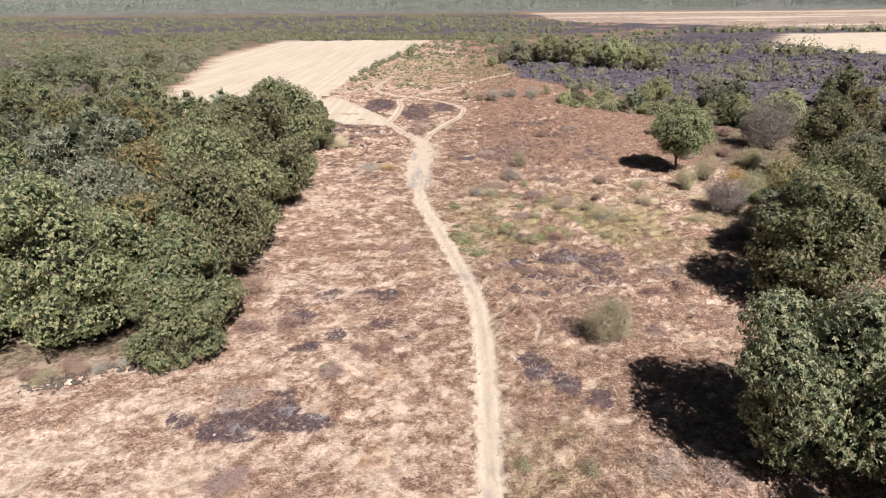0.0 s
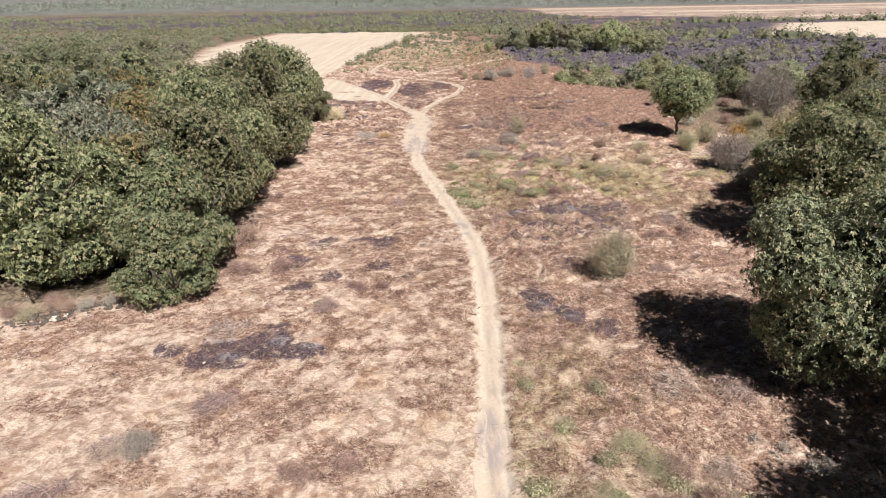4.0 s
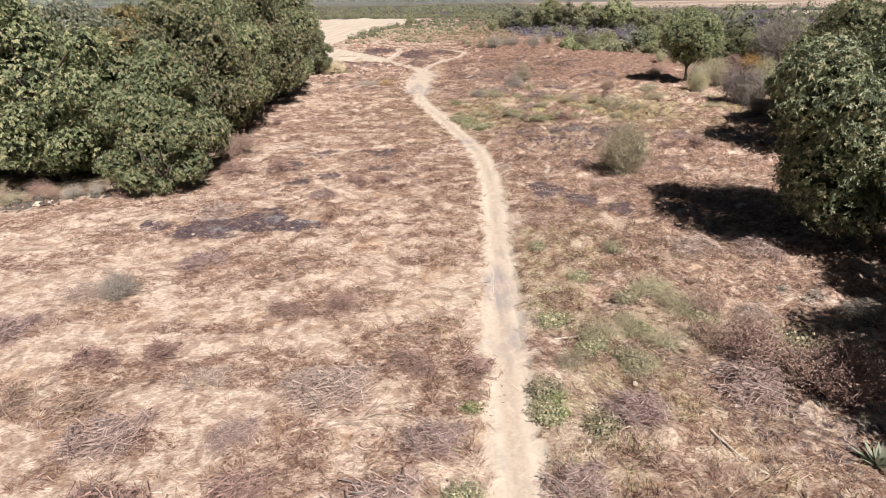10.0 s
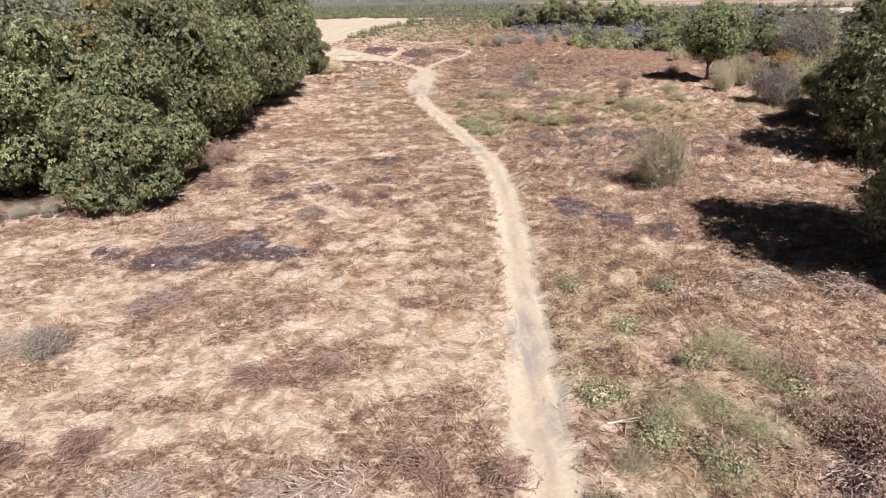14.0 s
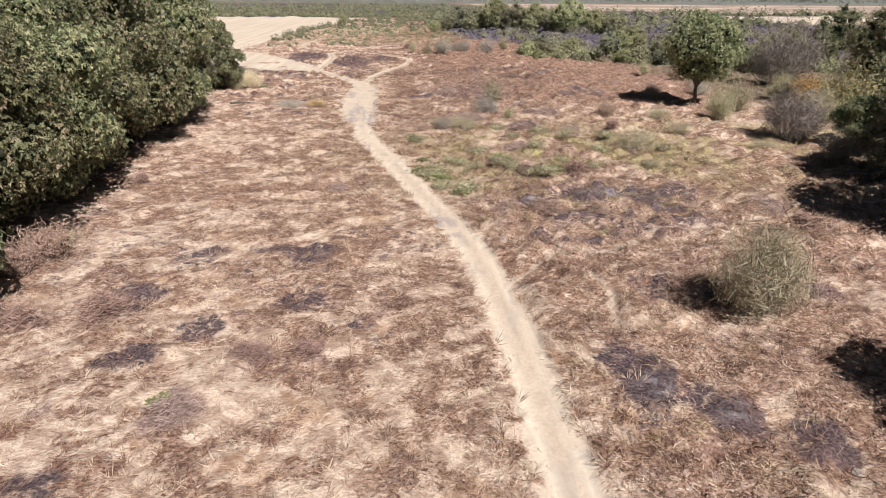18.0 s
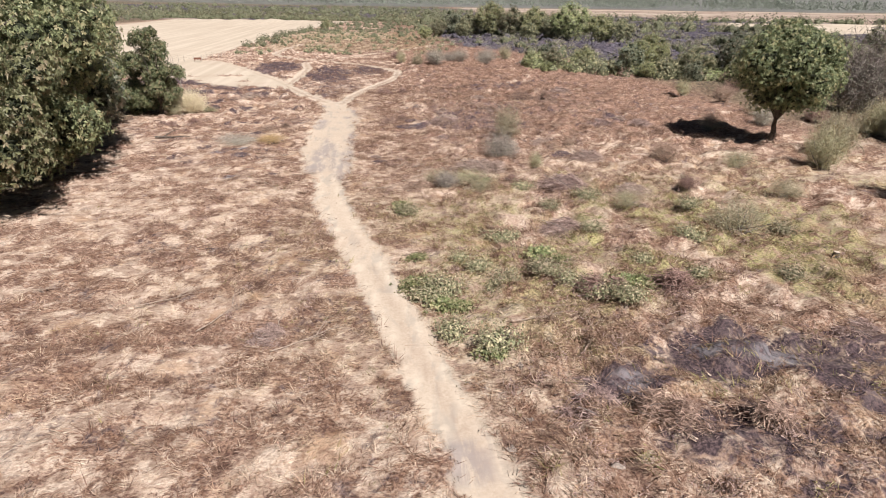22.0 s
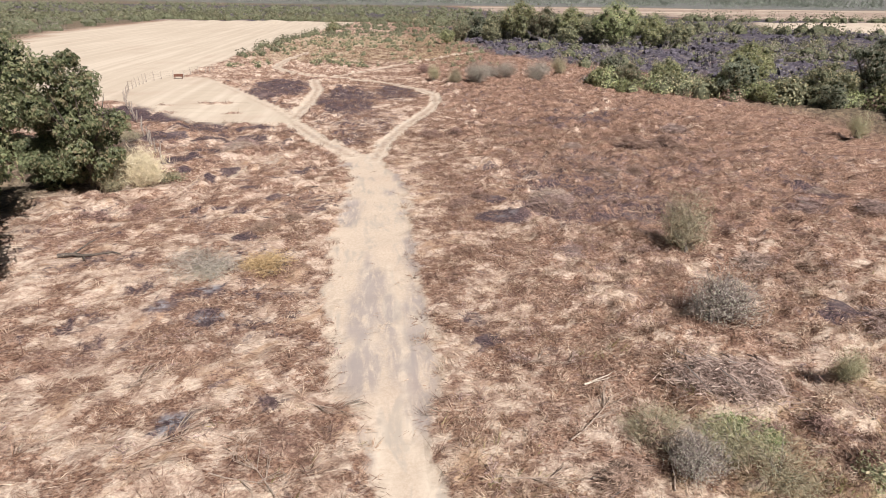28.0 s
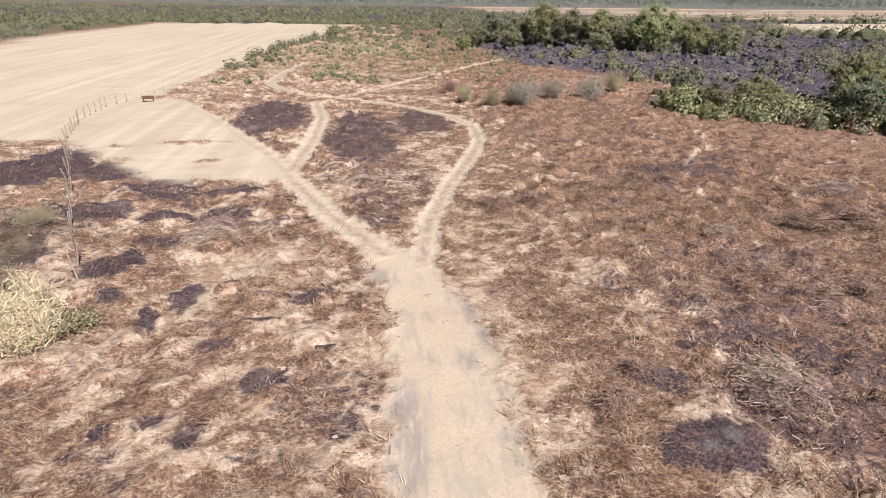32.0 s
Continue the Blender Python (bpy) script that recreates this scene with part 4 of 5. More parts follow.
mid_trees = {
    "green": tree("oak_tree", 21, 10.5, 4.8, 2100, 0.30, LEAF_OAK, "oak in the thick of the grove", low=0.05, spray=3),
    "grey": tree("oak_tree", 22, 10.0, 4.6, 2000, 0.30, LEAF_GREY, "grey-green oak in the thick of the grove", low=0.05, spray=3),
    "dry": tree("oak_tree", 23, 9.5, 4.2, 1800, 0.30, LEAF_DRY, "yellowing oak in the thick of the grove", low=0.05, spray=3),
    "bright": tree("oak_tree", 24, 8.5, 4.8, 2200, 0.28, LEAF_LAVA, "bright green tree at the edge of the black lava", low=0.03, spray=3, inner=FAR_CROWN_SHADE),
    "olive": tree("oak_tree", 25, 8.0, 4.6, 2100, 0.28, LEAF_OLIVE, "olive-green tree at the edge of the black lava", low=0.02, spray=3, inner=FAR_CROWN_SHADE),
}
rng = np.random.default_rng(3)
rows, KINDS = [], ["green", "grey", "green", "dry", "grey", "green"]
for gx in np.arange(-38, -135, -9.6):
    for gy in np.arange(30, 132, 9.6):
        x, y = gx + rng.uniform(-1.8, 1.8), gy + rng.uniform(-1.8, 1.8)
        if y > 118 + 0.25 * (x + 36) * -1 or (x > -41 and y > 100) or y < 24 - 0.35 * (x + 40) * 0.2:
            continue
        rows.append((KINDS[rng.integers(6)], x, y, rng.uniform(0, 360), rng.uniform(0.8, 1.25)))
FAR_KINDS = ["olive", "grey", "green", "dull"]
far_trees = {
    "olive": tree("far_oak", 26, 7.0, 4.2, 896, 0.40, LEAF_FAR, "olive oak in open land behind the grove", low=0.0, spray=3, inner=FAR_CROWN_SHADE, lobes=16),
    "grey": tree("far_oak", 27, 6.2, 3.8, 832, 0.38, FAR_GREY, "grey-green oak in open land behind the grove", low=0.0, spray=3, inner=FAR_CROWN_SHADE, lobes=14),
    "green": tree("far_oak", 28, 8.0, 4.4, 960, 0.40, FAR_GREEN, "dark green oak in open land behind the grove", low=0.0, spray=3, inner=FAR_CROWN_SHADE, lobes=18),
    "dull": tree("far_oak", 29, 6.6, 4.0, 832, 0.38, FAR_TWIGS, "half-bare brown tree in open land behind the grove", low=0.0, spray=3, inner=FAR_CROWN_SHADE, lobes=14),
}
far_rows = []
for gx in np.arange(-82, -190, -11.0):
    for gy in np.arange(116, 250, 11.0):
        x, y = gx + rng.uniform(-4.5, 4.5), gy + rng.uniform(-4.5, 4.5)
        if x - field_left(y) < -5 and y > 112 + 0.25 * (-36 - x) and rng.random() < 0.75:
            far_rows.append((FAR_KINDS[rng.choice(4, p=[0.36, 0.24, 0.28, 0.12])], x, y, rng.uniform(0, 360), rng.uniform(0.6, 1.25)))
planted(far_trees, far_rows, "open wood behind the grove")
planted(mid_trees, rows + [("green", -45, 31, 10, 1.35), ("green", -53, 27, 80, 1.25)], "grove")
rows = [("bright", 44.7, 251, 0, 1.35), ("olive", 51, 246, 70, 1.2), ("bright", 57.8, 241, 140, 1.2), ("olive", 62, 232, 0, 1.1), ("bright", 66.5, 227, 30, 1.4), ("bright", 74, 221, 90, 1.05), ("olive", 38, 255, 200, 1.0), ("olive", 79, 216, 140, 0.9), ("olive", 26, 252, 0, 0.7), ("bright", 20, 240, 50, 0.5), ("olive", 33, 240, 50, 0.7), ("olive", 52, 226, 50, 0.7), ("grey", 32, 262, 0, 0.9)]
for _ in range(34):
    x, y = rng.uniform(50, 125), rng.uniform(62, 135)
    if y - 0.9 * (x - 50) < 78 or rng.random() < 0.25:
        rows.append((KINDS[rng.integers(6)], x + 6, y, rng.uniform(0, 360), rng.uniform(0.55, 1.05)))
planted(mid_trees, rows, "trees on the lava edge")

bare = shrub("bare_tree", 31, 10.6, 5.0, 7000, TWIG_GREY, "half-bare grey tree with a full crown of thin twigs", "tree", width=0.03, leaf=0.2, tuft=FAR_GREY)
set_down(bare, 61, 100.5)
copied(bare, 70, 96, 100, 0.8)
copied(bare, 33.2, 32.5, 100, 0.62)

# ---- shrubs ----
broom = shrub("broom_bush", 41, 4.6, 2.3, 5200, SCRUB, "round grey-green broom bush with wiry stems", width=0.015, leaf=0.085)
set_down(broom, 14.8, 35.2)
sage = shrub("sage_bush", 42, 2.6, 1.7, 2600, SCRUB_GREY, "pale grey sage bush on scorched ground", leaf=0.08, tuft=LEAF_SAGE, width=0.013)
set_down(sage, 11.6, 81.6)
thin = shrub("thin_bush", 43, 3.8, 1.6, 2200, SCRUB, "thin drying bush with upright stems on scorched ground", width=0.013, leaf=0.075)
set_down(thin, 13.9, 88.9)
rusty = shrub("rust_topped_shrub", 44, 5.6, 3.4, 6500, TWIG_GREY, "grey leafless shrub with a rust-yellow leafy top", width=0.018)
top_rng = np.random.default_rng(5)
tuft_at = np.array([0.6, 0.2, 5.2]) + top_rng.normal(size=(700, 3)) * [0.75, 0.75, 0.5]
child("leafy_top", mesh_of("leafy_top", *leaves(top_rng, tuft_at, tuft_at - [0.6, 0.2, 4.6], 0.2, 0.1), SCRUB_ORANGE), rusty, "rust-yellow leafy top")["kind"] = "stuff"
set_down(rusty, 38.2, 66.2)
brown = shrub("brown_bush", 45, 1.9, 1.5, 3200, SCRUB_BROWN, "scorched brown bush with dead leaves", width=0.012, leaf=0.09)
set_down(brown, 25.2, 79.6)
fan = shrub("wiry_bush", 46, 2.2, 2.7, 2300, SCRUB, "low wiry grey-olive bush spreading over green grass", width=0.013, leaf=0.075)
set_down(fan, 21.9, 63.9)
yellow = shrub("yellowing_bush", 47, 6.4, 3.6, 4200, SCRUB, "tall yellowing willow-like bush", width=0.022, leaf=0.34, tuft=LEAF_DRY)
set_down(yellow, 50.5, 75.2)
for ob, x, y, turn, size in [
    (thin, 37.2, 76.4, 50, 1.25), (thin, 41.5, 80.5, 90, 1.3), (sage, 35.5, 90.5, 10, 0.9), (fan, 30.5, 77.5, 30, 0.75), (broom, 10.5, 155.6, 30, 0.62), (sage, 14.3, 156.0, 80, 1.5), (thin, 7.5, 158.5, 0, 0.8), (sage, 20.0, 160.5, 140, 1.2),
    (sage, 25.6, 160.8, 200, 1.55), (thin, 30.9, 165.5, 40, 1.1), (brown, 6.5, 166.5, 0, 0.9), (sage, 18.0, 164.0, 10, 1.0), (yellow, 33.0, 44.5, 0, 0.45), (broom, 44.0, 71, 120, 1.0), (fan, 29.0, 69.5, 120, 0.6), (fan, 17.0, 68.0, 60, 0.5),
    (brown, 22.6, 71.0, 80, 0.55), (brown, -18.4, 102.6, 10, 0.55), (fan, -24.8, 116.0, 0, 0.6), (thin, -20.6, 102.0, 70, 0.72), (sage, 36.0, 57.5, 0, 1.1), (fan, 47, 63, 0, 0.9), (sage, -13.8, 16.6, 70, 0.62), (broom, 52, 88, 0, 0.9), (fan, 33.5, 63, 0, 0.55), (fan, 5.6, 75.0, 0, 0.50), (sage, 6.0, 73.5, 37, 0.60), (fan, 7.7, 74.2, 74, 0.55), (fan, 8.3, 73.0, 111, 0.60), (thin, 13.2, 76.6, 148, 0.40),
]:
    copied(ob, x, y, turn, size)
for ob, x, y, turn, size in [(brown, 13.2, 11.4, 0, 0.95), (brown, 14.8, 10.4, 90, 0.9), (brown, 12.0, 12.6, 40, 0.7), (fan, 8.6, 10.4, 0, 0.4), (fan, 6.3, 10.9, 30, 0.36), (fan, 7.6, 12.6, 200, 0.4), (fan, 12.0, 15.4, 90, 0.5), (brown, 13.8, 12.8, 30, 0.9), (brown, 15.6, 9.8, 120, 1.0), (brown, 12.9, 15.2, 250, 0.7), (brown, 50, 112, 0, 1.1), (brown, 54, 116, 60, 1.2), (brown, 47, 107, 90, 1.0), (brown, 58, 111, 10, 1.2), (fan, 52, 105, 20, 0.9), (thin, 44, 112, 0, 0.8), (fan, 47, 99, 70, 0.9), (brown, 51, 95, 70, 1.0), (sage, 44, 94, 30, 1.0), (brown, 16.8, 11.0, 200, 1.0), (fan, 11.0, 16.6, 0, 0.5), (fan, 9.2, 13.2, 80, 0.42), (fan, 10.2, 12.0, 120, 0.42), (brown, -26.4, 31.2, 0, 0.6), (fan, -28.5, 30.2, 60, 0.5), (sage, -24.9, 31.4, 200, 0.45), (brown, -30.0, 30.6, 160, 0.6), (brown, -27.6, 32.0, 260, 0.7), (fan, -33.4, 28.4, 210, 0.5), (brown, -35.6, 27.4, 50, 0.7), (sage, -23.6, 32.2, 100, 0.4), (brown, -17.3, 44.2, 10, 1.1), (brown, -17.9, 42.8, 120, 0.8), (fan, -17.6, 46.2, 60, 0.5), (brown, -17.6, 57.5, 10, 0.5)]:
    copied(ob, x, y, turn, size)
pale = shrub("straw_bush", 48, 2.9, 1.9, 4200, SCRUB_YELLOW, "pale straw-yellow bush of dead stems by the fence", width=0.016, leaf=0.07)
set_down(pale, -18.8, 103.0, 0, 1.05)
copied(pale, -20.4, 104.9, 90, 0.95)
SCRUB_GOLD = leaf_material("golden_stems", (0.34, 0.22, 0.10), (0.60, 0.44, 0.23), None, 0, 0.8, 0.0)
straw_clump = shrub("straw_clump", 49, 1.0, 1.7, 2400, SCRUB_GOLD, "low clump of golden dead stems beside the track", width=0.013)
set_down(straw_clump, -8.2, 88.5)
sage_mat = shrub("sage_mat", 50, 0.8, 2.4, 2600, SCRUB_GREY, "flat mat of pale grey sage stems", width=0.012, leaf=0.06, tuft=LEAF_SAGE)
set_down(sage_mat, -11.4, 89.0)
LEAF_HEATH = leaf_material("olive_heath_leaves", (0.13, 0.135, 0.065), (0.40, 0.385, 0.22), (0.46, 0.38, 0.24), 0.2, 0.6, 0.0)
green_sprig = shrub("olive_heather", 51, 0.75, 1.0, 900, SCRUB, "low heather bush with olive twigs and small leaves", width=0.014, leaf=0.13, tuft=LEAF_HEATH)
set_down(green_sprig, -17.8, 104.2, 0, 1.3)
for x, y, turn, size in [(5.4, 53.3, 0, 1.2), (3.9, 54.6, 40, 1.0), (3.3, 57.8, 140, 1.1), (4.0, 58.4, 90, 1.2), (3.0, 68.6, 90, 1.0), (8.8, 59.1, 10, 1.0), (14.8, 69.6, 10, 1.2), (9.8, 58.2, 50, 0.9), (11.8, 56.2, 80, 1.1), (5.9, 60.2, 20, 0.9), (6.8, 58.7, 200, 1.1), (11.8, 67.9, 20, 1.0), (10.9, 57.3, 70, 1.2), (14.5, 60.5, 20, 0.8), (18.5, 63.0, 50, 1.2), (13.0, 63.8, 0, 0.9), (20.5, 67.0, 0, 1.0), (8.0, 64.0, 120, 1.2), (24.5, 63.5, 30, 1.0), (11.2, 72.5, 0, 1.0), (5.2, 61.5, 20, 0.7), (9.0, 59.0, 60, 0.8), (16.5, 58.5, 0, 0.8), (20.5, 57.5, 10, 0.9), (5.0, 9.3, 0, 0.75), (4.9, 8.2, 60, 0.8), (6.6, 7.5, 20, 0.8), (7.2, 12.0, 200, 0.9), (8.6, 11.0, 100, 0.9), (6.0, 13.8, 0, 0.9), (9.6, 15.5, 0, 0.8), (2.0, 4.8, 0, 0.7), (14.2, 13.2, 40, 1.3), (15.8, 12.6, 90, 1.5), (17.5, 12.0, 0, 1.4), (12.6, 14.5, 70, 1.1), (8.0, 18.0, 20, 0.8), (6.5, 21.5, 60, 0.7), (10.5, 21, 60, 0.8)]:
    copied(green_sprig, x, y, turn, size)


def weed():
    """A sprawling weed with broad bright leaves."""
    rng = np.random.default_rng(52)
    top = tagged(new("leafy_weed"), "sprawling weed with broad bright green leaves", "plant")
    at = np.stack([rng.normal(0, 0.4, 300), rng.normal(0, 0.28, 300), rng.uniform(0.05, 0.38, 300)], 1)
    at[:, 2] *= np.exp(-0.8 * (at[:, 0] ** 2 + at[:, 1] ** 2))
    child("foliage", mesh_of("foliage", *rosettes(rng, at, np.array([0.0, 0, 1.0]) + 0 * at, 0.115, 0.08, 4, 0.3), LEAF_WEED), top)
    stems = [((0, 0, -0.03), p, 0.012, 0.005) for p in at[:12]]
    child("stems", mesh_of("stems", *tubes(stems, 4), SCRUB), top)["kind"] = "stuff"
    return top


LEAF_WEED = leaf_material("weed_leaves", (0.13, 0.155, 0.06), (0.33, 0.36, 0.155), (0.42, 0.38, 0.20), 0.2, 0.6, 0.1)
leafy = weed()
set_down(leafy, 3.3, 58.0, 0, 1.0, 0.0)
for x, y, turn, size in [(2.7, 58.9, 40, 1.1), (3.6, 57.2, 100, 1.0), (4.3, 56.6, 10, 0.9), (2.6, 69.4, 80, 1.0), (2.7, 68.4, 130, 0.7), (3.0, 61.9, 20, 0.7), (9.2, 61.0, 60, 1.1), (9.9, 60.2, 0, 0.9), (12.2, 57.6, 200, 1.2), (13.0, 58.0, 140, 1.0), (8.2, 75.0, 0, 1.1), (9.0, 74.4, 50, 0.9), (5.1, 52.9, 0, 0.8), (5.2, 9.0, 0, 0.6), (5.3, 8.2, 60, 0.55), (-7.6, 32.0, 0, 0.8), (2.4, 8.6, 0, 0.5), (9.4, 13.3, 30, 0.8), (-18.0, 104.6, 0, 0.9)]:
    copied(leafy, x, y, turn, size, 0.0)
EDGE = ["bright", "olive", "olive", "bright", "grey"]
for n, (x, y, size) in enumerate([(32.7, 150.5, 0.42), (36.0, 148.0, 0.5), (38.5, 150.5, 0.36), (42.0, 147.0, 0.55), (47.5, 138.5, 0.62), (50.5, 141.0, 0.8), (53.0, 134.5, 0.5), (57.5, 133.5, 0.75), (62.5, 127.5, 0.55), (64.0, 134.0, 0.9), (69.0, 131.0, 0.7), (59.0, 120.5, 0.5), (67.0, 116.5, 0.8), (58.0, 152.0, 0.8), (73.0, 140.0, 0.9), (34.5, 146.5, 0.3), (40.2, 144.0, 0.34), (45.0, 141.5, 0.36), (49.5, 135.0, 0.34), (55.0, 129.0, 0.4), (60.5, 124.0, 0.36), (64.5, 121.0, 0.4), (44.0, 152.0, 0.6), (69.0, 124.0, 0.6), (38.0, 158.0, 0.5), (75.0, 122.0, 0.9), (80.0, 131.0, 0.9)]):
    copied(mid_trees[EDGE[n % 5]], x, y, 67 * n, size, 0.5)

# dead brush lying in heaps on the straw
heap = brush_heap("brush_heap", 61, 0.65, 1.7, 2500, SCRUB_BROWN, "heap of dead brown heather brush on straw")
heap_two = brush_heap("brush_heap", 62, 0.45, 1.8, 2400, SCRUB_MAUVE, "flattened heap of mauve-brown dead brush on straw")
set_down(heap, -4.0, 15.2)
set_down(heap_two, -14.6, 17.2)
rng = np.random.default_rng(9)
rows = [(-16.0, 13.3), (-4.6, 7.5), (-12.1, 8.7), (2.0, 6.9), (-8.3, 7.3), (1.7, 10.6), (-1.2, 9.8), (-6.6, 10.4), (-10.5, 11.5), (-3.0, 10.3), (-13.5, 5.6), (-5.5, 4.3), (0.8, 4.5), (8.8, 8.4), (11.8, 11.8), (13.4, 11.2), (6.2, 5.3)]
while len(rows) < 64:
    x, y = rng.uniform(-20, 30), rng.uniform(14, 120)
    if track_mask(np.array([x]), np.array([y]))[0] < 0.02 and litter_mask(np.array([x]), np.array([y]))[0] > 0.5 and near_line(np.array([x]), np.array([y]), TRACKS[0][1])[0] > 2.2 and near_line(np.array([x]), np.array([y]), TRACKS[2][1])[0] > 3.5:
        rows.append((x, y))
for n, (x, y) in enumerate(rows):
    tagged(copied(heap if n % 3 == 2 else heap_two, x, y, rng.uniform(-35, 35), rng.uniform(0.75, 1.5)), group="brush heaps on the heath")


# ---- grass and brush too small to count ----
def inside(n, rng, lo=2, hi=122, wide=15):
    """Places over the heath, thicker along the camera's way."""
    y = lo + (hi - lo) * rng.random(n) ** 1.1
    x = rng.normal(4, wide, n)
    return x, y


def scatter(name, label, n, per, seed, chance, material, size, lie, width):
    """Loose blades in tufts; kept where chance(x, y) says so."""
    rng = np.random.default_rng(seed)
    x, y = inside(n, rng)
    keep = rng.random(n) < chance(x, y) * (1 - 0.985 * track_mask(x, y))
    x, y = x[keep], y[keep]
    base = np.repeat(np.stack([x, y, ground_z(x, y) - 0.02], 1), per, 0)
    k = len(base)
    a = np.repeat(9.0 * fbm(x / 5 + 61, y / 5 + 7, 2) + rng.normal(0, 0.5, len(x)), per) + rng.normal(0, 0.45, k)
    tall = rng.uniform(*lie, k)
    length = np.repeat(rng.uniform(*size, len(x)), per) * rng.uniform(0.5, 1.2, k)
    base += np.c_[rng.normal(size=(k, 2)) * 0.11, np.zeros(k)]
    tips = base + np.stack([np.cos(a) * np.cos(tall), np.sin(a) * np.cos(tall), np.sin(tall)], 1) * length[:, None]
    v, f = spikes(rng, base, tips, width)
    tagged(new(name, mesh_of(name, v, f, material)), label, "grass", kind="stuff")


def tussocks(name, label, n, per, seed, chance, material, size, width, lo=2, hi=122, wide=15):
    """Tufts of standing dead grass: blades fan out of one root."""
    rng = np.random.default_rng(seed)
    x, y = inside(n, rng, lo, hi, wide)
    keep = rng.random(n) < chance(x, y) * (1 - track_mask(x, y))
    x, y = x[keep], y[keep]
    m = len(x)
    big = rng.uniform(*size, m)
    root = np.stack([x, y, ground_z(x, y) - 0.03], 1)
    lean = np.stack([rng.normal(-0.25, 0.35, m), rng.normal(0, 0.35, m), np.zeros(m)], 1)
    a, r = rng.uniform(0, 2 * np.pi, (m, per)), np.sqrt(rng.random((m, per)))
    base = root[:, None] + np.stack([np.cos(a) * r, np.sin(a) * r, 0 * r], -1) * big[:, None, None] * 0.3
    way = np.stack([np.cos(a) * r * 1.3, np.sin(a) * r * 1.3, rng.uniform(0.35, 1.1, (m, per))], -1) + lean[:, None] + 0.25 * rng.normal(size=(m, per, 3))
    tips = base + unit(way) * big[:, None, None] * rng.uniform(0.5, 1.1, (m, per, 1))
    v, f = spikes(rng, base.reshape(-1, 3), tips.reshape(-1, 3), width)
    tagged(new(name, mesh_of(name, v, f, material)), label, "grass", kind="stuff")


def clumps(name, label, n, per, seed, chance, material, size, width, lo=6, hi=122, wide=17):
    """Low domes of fine twigs, each with its own shaded side."""
    rng = np.random.default_rng(seed)
    x, y = inside(n, rng, lo, hi, wide)
    keep = rng.random(n) < chance(x, y) * (1 - track_mask(x, y))
    x, y = x[keep], y[keep]
    m = len(x)
    big = rng.uniform(*size, m)[:, None, None]
    way = unit(rng.normal(size=(m, per, 3)))
    way[..., 2] = np.abs(way[..., 2])
    flat = np.stack([rng.uniform(0.8, 1.5, m), rng.uniform(0.7, 1.2, m), rng.uniform(0.5, 0.95, m)], 1)[:, None]
    tips = np.stack([x, y, ground_z(x, y) - 0.03], 1)[:, None] + way * flat * big * rng.uniform(0.55, 1.05, (m, per, 1))
    base = tips - unit(way + 0.7 * rng.normal(size=(m, per, 3))) * big * rng.uniform(0.3, 0.6, (m, per, 1))
    base[..., 2] = np.maximum(base[..., 2], ground_z(x, y)[:, None] - 0.05)
    v, f = spikes(rng, base.reshape(-1, 3), tips.reshape(-1, 3), width)
    tagged(new(name, mesh_of(name, v, f, material)), label, "heather", kind="stuff")


def brushy(x, y):
    """Where heather clumps still stand: right of the track, and in patches on the far left."""
    patch = ramp(fbm(x / 3 + 80, y / 3 + 4, 3), 0.42, 0.58)
    return np.clip((0.25 + 0.75 * ramp(x, 4, 8)) * patch * (1 - 0.7 * burn_shade_mask(x, y)) * (0.35 + 0.65 * ramp(y, 26, 40) + 0.4 * ramp(x, 6, 9)), 0, 1)


clumps("heather_clumps", "scorched brown heather clumps standing on the heath", 9000, 44, 171, brushy, HEATH, (0.3, 0.75), 0.0135)
clumps("heather_clumps", "bleached grey-brown heather clumps standing on the heath", 4500, 40, 172, brushy, SCRUB_MAUVE, (0.3, 0.7), 0.0135)
clumps("heather_clumps", "straw-coloured dead clumps standing on the heath", 6000, 36, 174, brushy, STRAW, (0.25, 0.55), 0.0125)
clumps("heather_clumps", "olive heather clumps among green grass", 4000, 44, 173, lambda x, y: np.clip(1.6 * green_mask(x, y), 0, 1) * ramp(x, 3, 6), GREENS, (0.25, 0.65), 0.0135)
scatter("dry_grass", "bleached dry grass lying over the ground", 85000, 4, 71, lambda x, y: np.clip(1.0 - 0.7 * litter_mask(x, y) - burn_shade_mask(x, y), 0.05, 1), STRAW, (0.2, 0.6), (0.03, 0.5), 0.0105)
scatter("brush_litter", "scorched brown twigs strewn over the ground", 110000, 4, 72, lambda x, y: np.clip(litter_mask(x, y) * (0.8 + 0.3 * ramp(y, 40, 60)), 0.04, 1) * (1 - 0.85 * np.clip(1.2 * burn_shade_mask(x, y), 0, 1)), TWIGS, (0.18, 0.55), (0.02, 0.6), 0.0098)
scatter("green_grass", "yellow-green grass among the brush", 36000, 5, 73, lambda x, y: np.clip(green_mask(x, y), 0, 1), GREENS, (0.25, 0.55), (0.4, 1.2), 0.015)
tussocks("straw_tussocks", "tufts of standing straw-coloured dead grass", 15000, 14, 74, lambda x, y: np.clip(0.7 - 0.35 * litter_mask(x, y) - burn_shade_mask(x, y), 0.05, 1), STRAW, (0.25, 0.6), 0.012)
tussocks("brown_tussocks", "tufts of scorched brown heather and grass", 17000, 14, 75, lambda x, y: np.clip(litter_mask(x, y), 0.05, 1) * (1 - 0.8 * np.clip(1.2 * burn_shade_mask(x, y), 0, 1)), TWIGS, (0.25, 0.75), 0.012)


